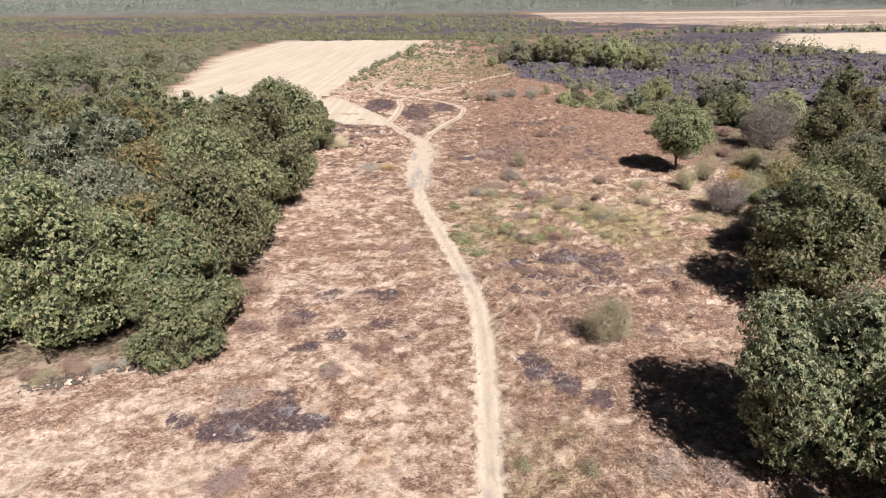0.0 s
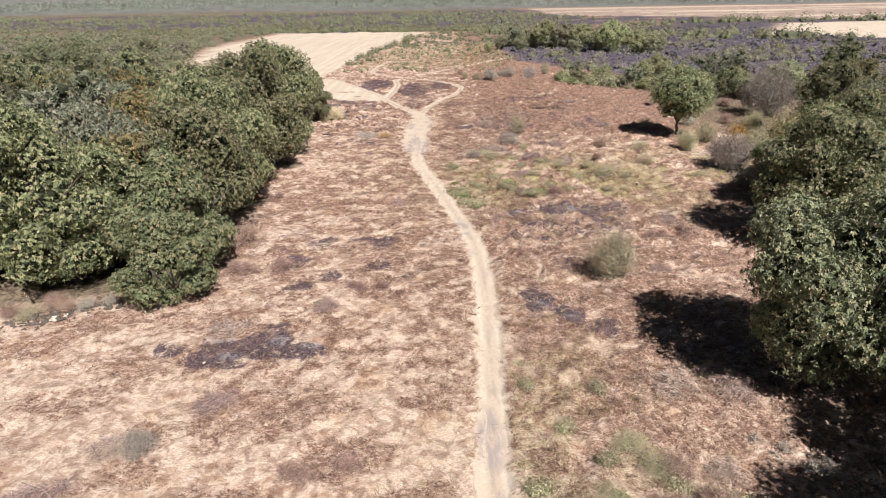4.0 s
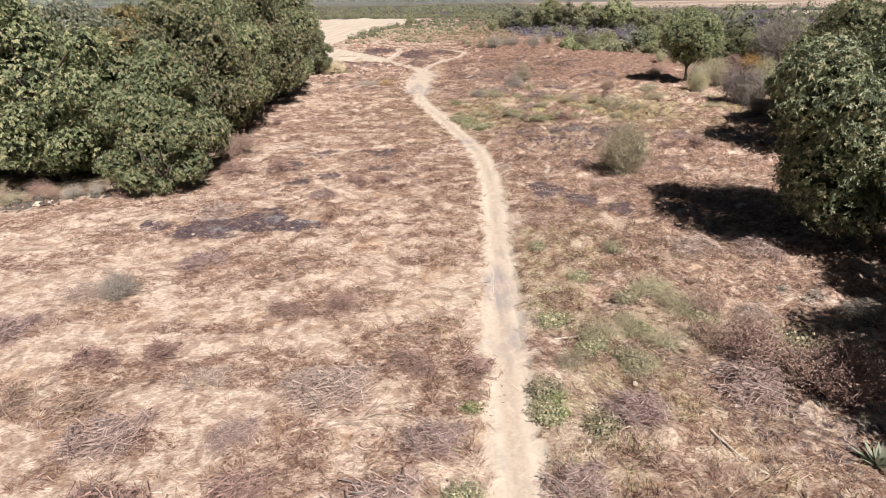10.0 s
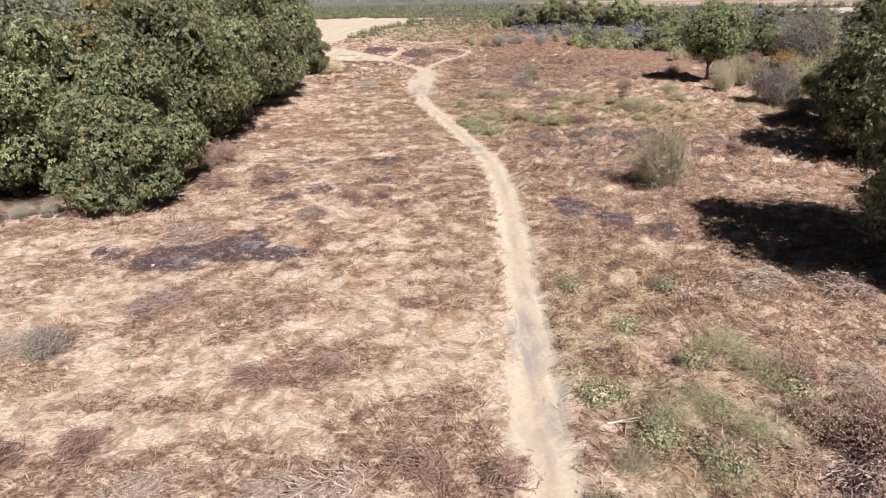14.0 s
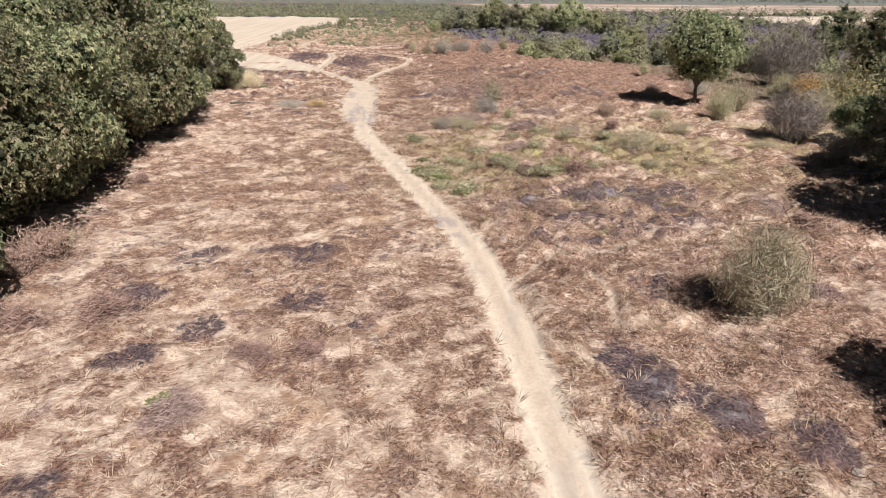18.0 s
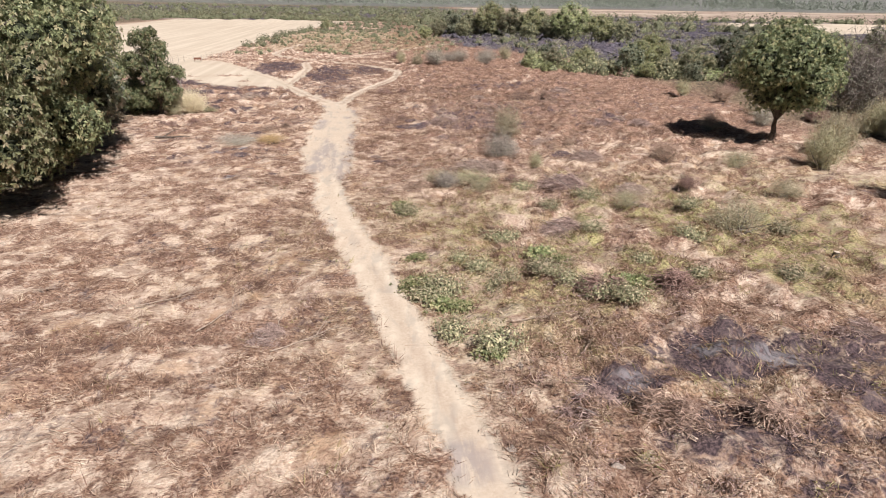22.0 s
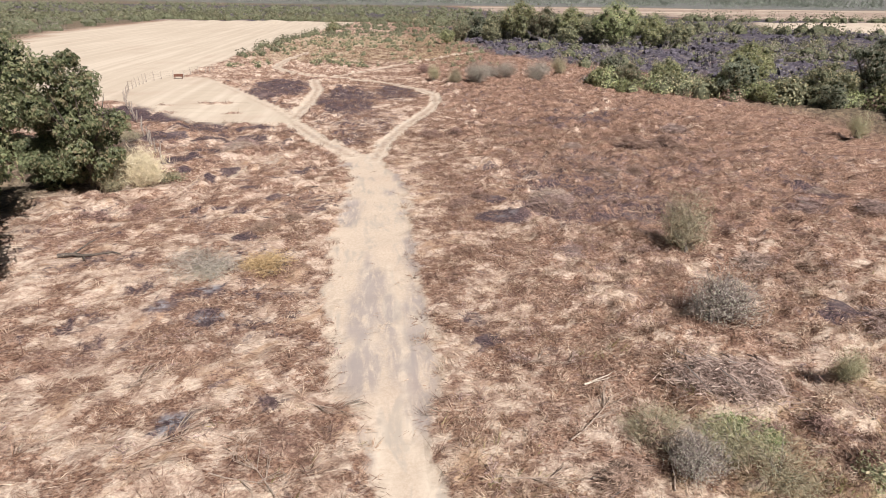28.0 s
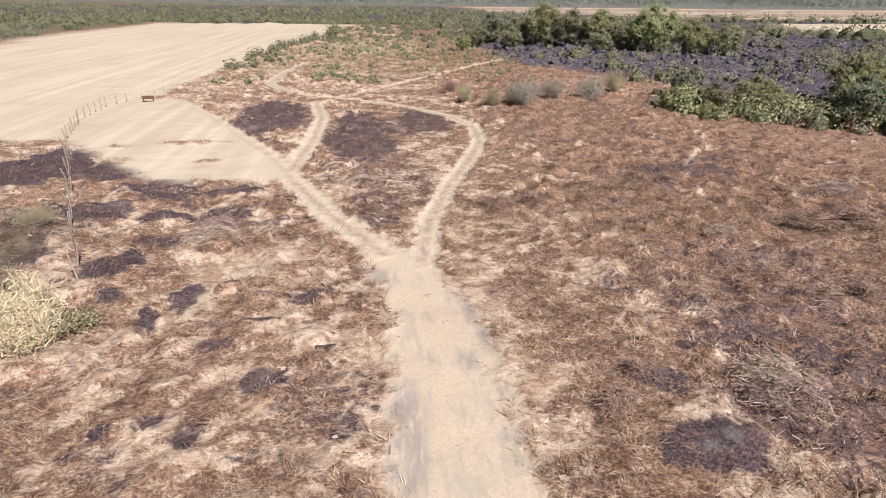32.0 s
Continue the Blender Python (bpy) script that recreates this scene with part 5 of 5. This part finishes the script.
# ---- black lava and far woods ----
def rocks(name, label, spots, size, seed, material, flat=0.7):
    rng = np.random.default_rng(seed)
    t = (1 + 5**0.5) / 2
    ico = unit(np.array([(-1, t, 0), (1, t, 0), (-1, -t, 0), (1, -t, 0), (0, -1, t), (0, 1, t), (0, -1, -t), (0, 1, -t), (t, 0, -1), (t, 0, 1), (-t, 0, -1), (-t, 0, 1)], float))
    tri = np.array([(0, 11, 5), (0, 5, 1), (0, 1, 7), (0, 7, 10), (0, 10, 11), (1, 5, 9), (5, 11, 4), (11, 10, 2), (10, 7, 6), (7, 1, 8), (3, 9, 4), (3, 4, 2), (3, 2, 6), (3, 6, 8), (3, 8, 9), (4, 9, 5), (2, 4, 11), (6, 2, 10), (8, 6, 7), (9, 8, 1)])
    n = len(spots)
    s = size * rng.lognormal(0, 0.45, (n, 1, 1))
    v = ico[None] * s * rng.uniform(0.4, 1.45, (n, 12, 1)) * rng.uniform(0.7, 1.3, (n, 1, 3)) * [1, 1, flat]
    a = rng.uniform(0, 2 * np.pi, n)
    c, d = np.cos(a)[:, None], np.sin(a)[:, None]
    v = np.stack([v[..., 0] * c - v[..., 1] * d, v[..., 0] * d + v[..., 1] * c, v[..., 2]], -1)
    v = v + np.c_[spots, ground_z(spots[:, 0], spots[:, 1])][:, None]
    f = (tri[None] + 12 * np.arange(n)[:, None, None]).reshape(-1, 3)
    return tagged(new(name, mesh_of(name, v.reshape(-1, 3), f, material)), label, "rocks", kind="stuff")


rng = np.random.default_rng(12)
p = np.c_[rng.uniform(26, 190, 40000), rng.uniform(125, 400, 40000)]
p = p[rng.random(len(p)) < lava_mask(p[:, 0], p[:, 1]) * ramp(fbm(p[:, 0] / 5, p[:, 1] / 5, 3), 0.36, 0.58)][:9500]
rocks("lava_blocks", "jagged black lava blocks", p, 0.42, 13, LAVA, 0.9)


def woods(name, label, spots, tall, count, leaf, seed, material, cone=False):
    """Far bushes or pines, joined: a dome or cone of leaf sprays on each spot."""
    rng = np.random.default_rng(seed)
    n = len(spots)
    h = tall * rng.uniform(0.55, 1.35, n)
    way = unit(rng.normal(size=(n, count, 3)))
    way[..., 2] = np.abs(way[..., 2])
    if cone:
        u = rng.random((n, count)) ** 0.7
        a = rng.uniform(0, 2 * np.pi, (n, count))
        r = (1 - u) * 0.24 + 0.02
        off = np.stack([np.cos(a) * r, np.sin(a) * r, 0.12 + 0.88 * u], -1)
    else:
        off = way * rng.uniform(0.75, 1.1, (n, count, 1)) * (0.75 + 0.5 * rng.random((n, 1, 3))) * [0.72, 0.72, 0.85]
    at = np.c_[spots, ground_z(spots[:, 0], spots[:, 1])][:, None] + off * h[:, None, None]
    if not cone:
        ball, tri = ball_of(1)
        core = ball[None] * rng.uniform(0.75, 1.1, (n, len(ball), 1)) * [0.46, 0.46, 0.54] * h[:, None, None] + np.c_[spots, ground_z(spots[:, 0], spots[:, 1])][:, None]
    v, f = leaves(rng, at.reshape(-1, 3), 1.6 * way.reshape(-1, 3), 1.0, 0.62)
    mid = np.repeat(at.reshape(-1, 3), 4, 0)
    v = mid + (v - mid) * np.repeat(np.repeat(h * leaf, count), 4)[:, None]
    if not cone:
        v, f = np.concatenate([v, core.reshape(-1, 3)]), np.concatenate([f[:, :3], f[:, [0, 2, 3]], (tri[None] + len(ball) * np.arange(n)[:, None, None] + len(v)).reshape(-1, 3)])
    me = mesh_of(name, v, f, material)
    # Dark core balls stand in for the shade inside each far bush.
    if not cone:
        me.materials.append(FAR_CROWN_SHADE)
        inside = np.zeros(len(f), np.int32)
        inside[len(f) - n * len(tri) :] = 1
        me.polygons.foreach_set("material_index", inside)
    return tagged(new(name, me), label, "woods", kind="stuff")


def spots(seed, n, x0, x1, y0, y1, keep):
    rng = np.random.default_rng(seed)
    p = np.c_[rng.uniform(x0, x1, n), rng.uniform(y0, y1, n)]
    p = p[rng.random(n) < keep(p[:, 0], p[:, 1])]
    return p[(field_mask(p[:, 0], p[:, 1]) < 0.05)]


def left_wild(x, y):
    out = (1 - ramp(x - field_left(y), -6, -1)) * ramp(y, 105, 125) + ramp(y + 0.05 * x, 402, 408)
    return np.clip(out, 0, 1) * (0.08 + 0.92 * ramp(fbm(x / 18, y / 18 + 7, 3), 0.48, 0.62)) * (1 - 0.55 * ramp(y, 300, 420))


def right_wild(x, y):
    return ramp(x, 26, 40) * ramp(y + 1.3 * (x - 30), 150, 175) * (1 - ramp(y - 0.9 * x, 225, 240)) * ramp(fbm(x / 11 + 3, y / 11, 3), 0.56, 0.70)


def belt(x, y):
    """Thick bushes behind the grove, thinning out over the lava."""
    return (1 - ramp(x - field_left(y), -5, -1)) * ramp(y + 0.3 * x, 80, 90) * (1 - 0.8 * ramp(y, 230, 330)) * (0.35 + 0.65 * ramp(fbm(x / 14 + 9, y / 14, 3), 0.42, 0.55))


woods("belt_bushes", "olive bushes and low trees behind the grove", spots(14, 700, -300, -74, 105, 420, belt), 6.2, 150, 0.10, 181, LEAF_FAR)
woods("belt_bushes", "grey-green bushes and low trees behind the grove", spots(15, 600, -300, -74, 105, 420, belt), 5.4, 140, 0.10, 182, FAR_GREY)
woods("belt_bushes", "dark green oaks and bushes behind the grove", spots(16, 380, -300, -74, 105, 420, belt), 7.4, 150, 0.10, 183, FAR_GREEN)
woods("belt_bushes", "bare brown bushes behind the grove", spots(17, 350, -300, -74, 105, 420, belt), 5.0, 140, 0.10, 184, FAR_TWIGS)


def hedge(x, y):
    """A ragged belt of bushes along the far side of the stubble field."""
    return ramp(y + 0.05 * x, 401, 405) * (1 - ramp(y + 0.05 * x, 424, 440)) * (1 - ramp(x, 10, 40)) * (0.3 + 0.7 * ramp(fbm(x / 16 + 2, y / 9, 3), 0.4, 0.55))


woods("field_hedge", "olive bushes along the far side of the stubble field", spots(18, 700, -260, 40, 400, 440, hedge), 4.4, 90, 0.12, 185, LEAF_OLIVE)
woods("field_hedge", "green bushes along the far side of the stubble field", spots(19, 420, -260, 40, 400, 440, hedge), 4.8, 90, 0.12, 186, FAR_GREEN)
woods("far_bushes", "olive bushes scattered over the lava", spots(1, 1000, -480, 160, 250, 640, left_wild), 4.4, 44, 0.16, 81, LEAF_FAR)
woods("far_bushes", "bare grey bushes scattered over the lava", spots(2, 1700, -480, 160, 250, 640, left_wild), 3.4, 36, 0.16, 82, FAR_TWIGS)
woods("far_bushes", "dark green bushes scattered over the lava", spots(3, 700, -480, 160, 250, 640, left_wild), 5.0, 44, 0.16, 83, FAR_GREEN)
woods("lava_bushes", "green bushes growing between lava blocks", spots(4, 1000, 26, 190, 115, 330, right_wild), 3.0, 120, 0.13, 84, LEAF_OLIVE)
woods("lava_bushes", "grey bushes growing between lava blocks", spots(5, 3400, 24, 190, 115, 330, lambda x, y: np.maximum(right_wild(x, y), 0.5 * lava_mask(x, y) * ramp(fbm(x / 7 + 30, y / 7, 3), 0.45, 0.6))), 1.6, 44, 0.22, 85, FAR_TWIGS)
def beyond(x, y):
    return (1 - ramp(x, 90, 125) * ramp(y, 430, 450)) * (0.1 + 0.75 * ramp(fbm(x / 45, y / 45, 3), 0.44, 0.56))


woods("far_bushes", "olive scrub and low trees on the far plain", spots(6, 2600, -700, 420, 420, 900, beyond), 5.2, 22, 0.2, 86, LEAF_FAR)
woods("far_bushes", "grey-green scrub and low trees on the far plain", spots(20, 2000, -700, 420, 420, 900, beyond), 4.6, 22, 0.2, 187, FAR_GREY)
def lava_rim(x, y):
    return np.exp(-(((y - 150 + 0.66 * (x - 33)) / 3.2) ** 2))


woods("rim_bushes", "bright green bushes along the rim of the lava", spots(22, 620, 31, 82, 112, 160, lava_rim), 2.6, 190, 0.115, 189, LEAF_LAVA)
woods("rim_bushes", "olive bushes along the rim of the lava", spots(23, 520, 31, 86, 112, 160, lava_rim), 2.8, 190, 0.115, 190, LEAF_OLIVE)
woods("rim_bushes", "bare rust-brown bushes along the rim of the lava", spots(24, 220, 40, 92, 100, 160, lava_rim), 1.9, 120, 0.15, 191, SCRUB_BROWN)
woods("plain_trees", "green trees beyond the lava", spots(25, 230, 22, 190, 255, 445, lambda x, y: (1 - ramp(y + 0.74 * x, 395, 412)) * ramp(fbm(x / 25 + 1, y / 25, 3), 0.4, 0.5)), 6.5, 110, 0.11, 192, LEAF_OLIVE)
woods("plain_trees", "dark green trees beyond the lava", spots(26, 160, 22, 190, 255, 445, lambda x, y: (1 - ramp(y + 0.74 * x, 395, 412)) * ramp(fbm(x / 25 + 1, y / 25, 3), 0.4, 0.5)), 7.0, 110, 0.11, 193, FAR_GREEN)
woods("heath_scrub", "olive scrub towards the end of the stubble field", spots(27, 420, -26, 44, 225, 400, lambda x, y: ramp(fbm(x / 9, y / 9 + 5, 3), 0.4, 0.58) * (1 - track_mask(x, y)) * ramp(y, 225, 300)), 2.4, 70, 0.13, 194, LEAF_FAR)
woods("field_bushes", "dark bushes along the far fields", spots(7, 90, 150, 460, 437, 470, lambda x, y: 0 * x + 1), 6.0, 60, 0.14, 87, FAR_GREEN)
woods("field_bushes", "olive bushes standing between the lava and the far field", spots(21, 70, 140, 330, 180, 320, lambda x, y: ramp(y + 0.74 * x, 385, 400) * (1 - ramp(y + 0.74 * x, 412, 418))), 4.5, 90, 0.12, 188, LEAF_OLIVE)
woods("pine_forest", "pine forest along the foot of the hills, paled for haze", spots(8, 5600, -1000, 1000, 1040, 1500, lambda x, y: ramp(fbm(x / 90, y / 90, 3), 0.3, 0.45)), 15, 20, 0.17, 88, LEAF_PINE_HAZED, True)
far_tree = shrub("round_bush", 90, 5.5, 2.8, 600, SCRUB, "dark round bush at the corner of the stubble field", width=0.1, leaf=0.8, tuft=LEAF_OAK)
set_down(far_tree, -16.6, 297.5)
edge = spots(9, 400, -34, 14, 190, 300, lambda x, y: np.exp(-(((x + 33 - 0.03 * (y - 165) - 0.0003 * (y - 165) ** 2) / 3.0) ** 2)) + 0.3 * ramp(y, 262, 280))
woods("edge_scrub", "green scrub along the edge of the stubble field", edge, 1.7, 60, 0.25, 91, LEAF_FAR)
woods("heath_scrub", "low olive and brown scrub beyond the looping track", spots(10, 900, -30, 26, 178, 300, lambda x, y: ramp(fbm(x / 6, y / 6, 3), 0.4, 0.6) * (1 - track_mask(x, y))), 1.0, 34, 0.24, 92, LEAF_OLIVE)
tussocks("loop_tussocks", "brown heather clumps round the looping track", 26000, 9, 76, lambda x, y: np.clip(litter_mask(x, y), 0.1, 1) * (1 - lava_mask(x, y)) * (1 - field_mask(x, y)), TWIGS, (0.35, 0.8), 0.014, 112, 235, 24)
tussocks("loop_grass", "pale dead grass round the looping track", 9000, 9, 77, lambda x, y: np.clip(0.8 - litter_mask(x, y), 0.1, 1) * (1 - lava_mask(x, y)) * (1 - field_mask(x, y)), STRAW, (0.3, 0.6), 0.014, 112, 235, 24)


# ---- fence ----
def fence():
    """Leaning weathered posts with three wires."""
    rng = np.random.default_rng(101)
    line = [(-19.4, 108.8), (-22.2, 114.6), (-26.9, 124.7), (-33.4, 139.1), (-36.7, 149.3), (-37.3, 158.2), (-36.4, 162.4), (-33.6, 164.5), (-31.3, 169.3), (-30.8, 175.0)]
    top = tagged(new("fence"), "old wire fence with leaning grey wooden posts", "fence")
    places = []
    for (ax, ay), (bx, by) in zip(line, line[1:]):
        n = max(1, round(math.hypot(bx - ax, by - ay) / 1.9))
        places += [(ax + (bx - ax) * i / n, ay + (by - ay) * i / n) for i in range(n)]
    ends = []
    for x, y in places:
        z = float(ground_z(np.array([x]), np.array([y]))[0])
        h, lean = rng.uniform(1.1, 1.45), rng.normal(0, 0.12, 2)
        a, b = np.array([x, y, z - 0.2]), np.array([x + lean[0], y + lean[1], z + h])
        m = (a + b) / 2 + np.array([*rng.normal(0, 0.03, 2), 0])
        child("post", mesh_of("post", *tubes([(a, m, 0.055, 0.05), (m, b, 0.05, 0.04)], 6), POST_WOOD, True), top)
        ends.append((a, b))
    for part in (0.45, 0.68, 0.92):
        pts = [a + (b - a) * part for a, b in ends]
        segs = [(p, q, 0.006, 0.006) for p, q in zip(pts, pts[1:]) if np.linalg.norm(q - p) < 4]
        child("wire", mesh_of("wire", *tubes(segs, 3), WIRE), top, "rusty wire strand")
    return top


POST_WOOD = plain_material("weathered_post", (0.25, 0.21, 0.18), (0.50, 0.44, 0.38), 8)
WIRE = plain_material("rusty_wire", (0.10, 0.07, 0.055), (0.2, 0.15, 0.12), 20, 0.6)
fence()


# ---- loose wood, stones and small things ----
def fallen_branch(name, seed, length, radius, bark, label, twigs=5):
    rng = np.random.default_rng(seed)
    top = tagged(new(name), label, "branch")
    p, segs, knots = np.array([-length / 2, 0, radius]), [], []
    for i in range(5):
        q = p + np.array([length / 5, rng.normal(0, 0.07) * length, 0.02 * rng.random()])
        segs.append((p, q, radius * (1 - 0.15 * i), radius * (1 - 0.15 * (i + 1))))
        p = q
        knots.append(p)
    child("stem", mesh_of("stem", *tubes(segs, 7), bark, True), top)
    for i in range(twigs):
        a = knots[rng.integers(len(knots) - 1)]
        b = a + np.array([rng.uniform(0.1, 0.3), rng.choice([-1, 1]) * rng.uniform(0.12, 0.3), rng.uniform(0.02, 0.15)]) * length
        c = b + np.array([rng.uniform(0.05, 0.2), rng.normal(0, 0.1), rng.uniform(-0.05, 0.05)]) * length
        child("side_branch", mesh_of("side_branch", *tubes([(a, b, radius * 0.5, radius * 0.3), (b, c, radius * 0.3, radius * 0.1)], 5), bark, True), top)
    return top


PALE_WOOD = plain_material("bleached_wood", (0.40, 0.33, 0.26), (0.72, 0.62, 0.51), 8)
CHAR = plain_material("charred_wood", (0.012, 0.011, 0.012), (0.07, 0.06, 0.055), 10)
DEAD_WOOD = plain_material("dead_wood", (0.22, 0.165, 0.13), (0.48, 0.38, 0.30), 9)
dead = fallen_branch("dead_branch", 111, 2.8, 0.026, DEAD_WOOD, "forked brown dead branch lying on brush", 8)
set_down(dead, -6.6, 18.6, 20, 1.0, 0.0)
for x, y, turn, size in [(-1.6, 7.9, 15, 1.1), (-0.5, 13.2, -20, 0.8), (7.4, 6.6, 60, 0.9), (8.0, 8.6, -30, 1.0), (9.8, 11.0, 10, 0.8), (6.2, 12.4, 100, 0.9), (-9.0, 5.2, 20, 0.8), (-4.0, 4.5, 70, 0.9), (-17.5, 99.8, 30, 0.8), (-15.5, 101.6, 100, 0.7), (8.0, 92.5, 45, 1.0), (7.4, 90.8, -40, 0.9), (9.0, 78.5, 15, 0.9), (12.8, 83.6, 60, 0.8), (4.0, 79.2, 10, 0.8), (-11.5, 79.5, 40, 1.0), (-6.5, 74.5, -20, 0.9), (-14.0, 60.0, 0, 0.8), (-9.4, 76.4, 35, 1.3), (-6.2, 74.6, 120, 1.0), (-4.6, 77.6, -25, 1.2), (2.9, 79.4, 20, 0.8), (4.2, 76.2, 40, 1.2), (5.6, 74.2, 70, 1.0), (8.6, 75.6, 15, 1.1), (1.6, 73.8, -10, 0.9), (-5.4, 57.2, 60, 1.2), (-8.0, 58.4, 20, 1.0), (-3.2, 56.4, 100, 0.9), (7.6, 55.0, 10, 1.0), (9.4, 54.2, 60, 1.1), (-1.8, 54.8, 30, 1.1), (13.0, 8.4, 0, 0.8), (11.5, 5.0, 90, 0.9)]:
    copied(dead, x, y, turn, size, 0.0)
bone = fallen_branch("bleached_branch", 112, 1.5, 0.05, PALE_WOOD, "short bleached branch on bare brown soil", 1)
set_down(bone, 10.5, 7.0, -55, 1.0, 0.0)
copied(bone, 6.4, 13.0, 30, 0.8, 0.0)
copied(bone, 4.8, 78.2, 40, 0.9, 0.0)
log = fallen_branch("dark_log", 113, 3.0, 0.11, BARK, "dark fallen log lying on straw", 2)
set_down(log, -17.7, 90.5, -20, 1.0, 0.0)
charred = fallen_branch("charred_log", 114, 0.8, 0.1, CHAR, "short charred log on scorched ground", 1)
set_down(charred, -7.2, 101.7, 10, 1.0, 0.0)


def stump():
    top = tagged(new("tree_stump"), "small sawn tree stump with a pale top", "stump")
    child("bark", mesh_of("bark", *tubes([((0, 0, -0.1), (0.02, 0, 0.32), 0.19, 0.15)], 9), BARK, True), top)
    ring = np.arange(9) * 2 * np.pi / 9
    child("sawn_top", mesh_of("sawn_top", np.stack([0.02 + 0.145 * np.cos(ring), 0.145 * np.sin(ring), 0 * ring + 0.324], 1), np.arange(9)[None], PALE_WOOD), top, "pale sawn top")
    return set_down(top, 24.6, 59.7, 0, 1.0, 0.0)


stump()
rng = np.random.default_rng(120)


def boulder(name, seed, size, label, material=None):
    """One field stone, with chipped faces."""
    r = np.random.default_rng(seed)
    bm = bmesh.new()
    bmesh.ops.create_icosphere(bm, subdivisions=2, radius=size)
    for v in bm.verts:
        v.co *= 0.8 + 0.45 * noise.noise(v.co * 1.4 / size + Vector((seed, 0, 0)))
        v.co.z = max(v.co.z * 0.7, -0.3 * size)
    me = bpy.data.meshes.new(name)
    bm.to_mesh(me)
    bm.free()
    me.materials.append(material or STONE)
    return tagged(new(name, me), label, "stone")


rock = boulder("stone", 3, 0.45, "sandy stone at the rim of the burnt hollow")
set_down(rock, 6.2, 44.6, 0, 1.0, 0.05)
for x, y, turn, size in [(7.6, 44.5, 70, 0.85), (7.4, 46.8, 100, 0.6), (4.7, 48.0, 20, 0.5), (8.8, 42.6, 0, 0.5), (5.6, 49.2, 0, 0.35), (12.9, 26.9, 40, 0.55), (10.2, 44.0, 200, 0.45), (6.0, 52.2, 30, 0.4)]:
    copied(rock, x, y, turn, size, 0.05)
pebble = boulder("white_stone", 5, 0.14, "small pale stone on the soil", PALE_WOOD)
set_down(pebble, 10.6, 6.4, 0, 1.0, 0.0)
for x, y in [(8.2, 9.6), (6.0, 7.0), (9.5, 5.0), (12.0, 6.2), (11.6, 9.0), (-13.6, 24.5), (-8.7, 100.5), (-6.6, 96.5)]:
    copied(pebble, x, y, 10 * x, 0.9, 0.0)
for x, y, size in [(-26.6, 30.1, 2.6), (-26.0, 30.5, 1.8), (-27.4, 29.8, 1.6)]:
    copied(pebble, x, y, 40 * x, size, 0.0)
t = rng.normal(0, 1, (160, 2)) * [1.0, 0.5]
u = rng.random((160, 1))
rocks("rubble", "dark rubble along the ditch below the grove", np.array([-29.5, 29.0]) + u * np.array([6.5, 3.6]) + t * 0.7, 0.15, 121, BARK, 0.7)
pile = brush_heap("branch_pile", 131, 0.9, 2.0, 1500, SCRUB_GREY, "pile of pale cut branches in shade", 0.014)
set_down(pile, 19.6, 15.8, 150, 1.0, 0.0)


def agave():
    """Stiff pointed leaves in a rosette."""
    rng = np.random.default_rng(141)
    top = tagged(new("agave"), "grey-green agave with stiff pointed leaves", "plant")
    for i in range(18):
        a, up = i * 2.4, 0.35 + 0.055 * i
        d, side = np.array([math.cos(a) * math.cos(up), math.sin(a) * math.cos(up), math.sin(up)]), np.array([-math.sin(a), math.cos(a), 0])
        ln = 0.95 - 0.015 * i
        rows = [(0.05, 0.05), (0.35, 0.085), (0.7, 0.06), (1.0, 0.004)]
        v = [p for t, w in rows for p in (d * t * ln + side * w, d * t * ln - side * w, d * t * ln - np.array([0, 0, 0.03]) * (1 - t))]
        f = [q for k in range(3) for q in ((3 * k, 3 * k + 2, 3 * k + 5, 3 * k + 3), (3 * k + 2, 3 * k + 1, 3 * k + 4, 3 * k + 5))]
        child("leaf", mesh_of("leaf", np.array(v), np.array(f), LEAF_GREY, True), top)
    return set_down(top, 14.9, 6.6, 0, 1.0, 0.0)


agave()


def trough():
    """Low rust-brown box on legs, standing in for an animal by the gap in the fence."""
    top = tagged(new("feed_trough"), "low rust-brown box on legs standing in for an animal", "trough")
    rust = plain_material("rust_brown", (0.10, 0.045, 0.03), (0.20, 0.09, 0.06), 6)
    bm = bmesh.new()
    bmesh.ops.create_cube(bm, size=1.0, matrix=Matrix.Translation((0, 0, 0.7)) @ Matrix.Diagonal((1.7, 0.6, 0.45, 1)))
    up = [f for f in bm.faces if f.normal.z > 0.9]
    inner = bmesh.ops.inset_region(bm, faces=up, thickness=0.06)
    bmesh.ops.translate(bm, verts=up[0].verts, vec=(0, 0, -0.35))
    me = bpy.data.meshes.new("open_box")
    bm.to_mesh(me)
    bm.free()
    me.materials.append(rust)
    child("open_box", me, top)
    for x in (-0.7, 0.7):
        for y in (-0.22, 0.22):
            child("leg", mesh_of("leg", *tubes([((x * 1.05, y * 1.1, -0.05), (x, y, 0.5), 0.05, 0.05)], 5), rust), top)
    return set_down(top, -33.7, 162.2, 10, 0.8, 0.0)


trough()
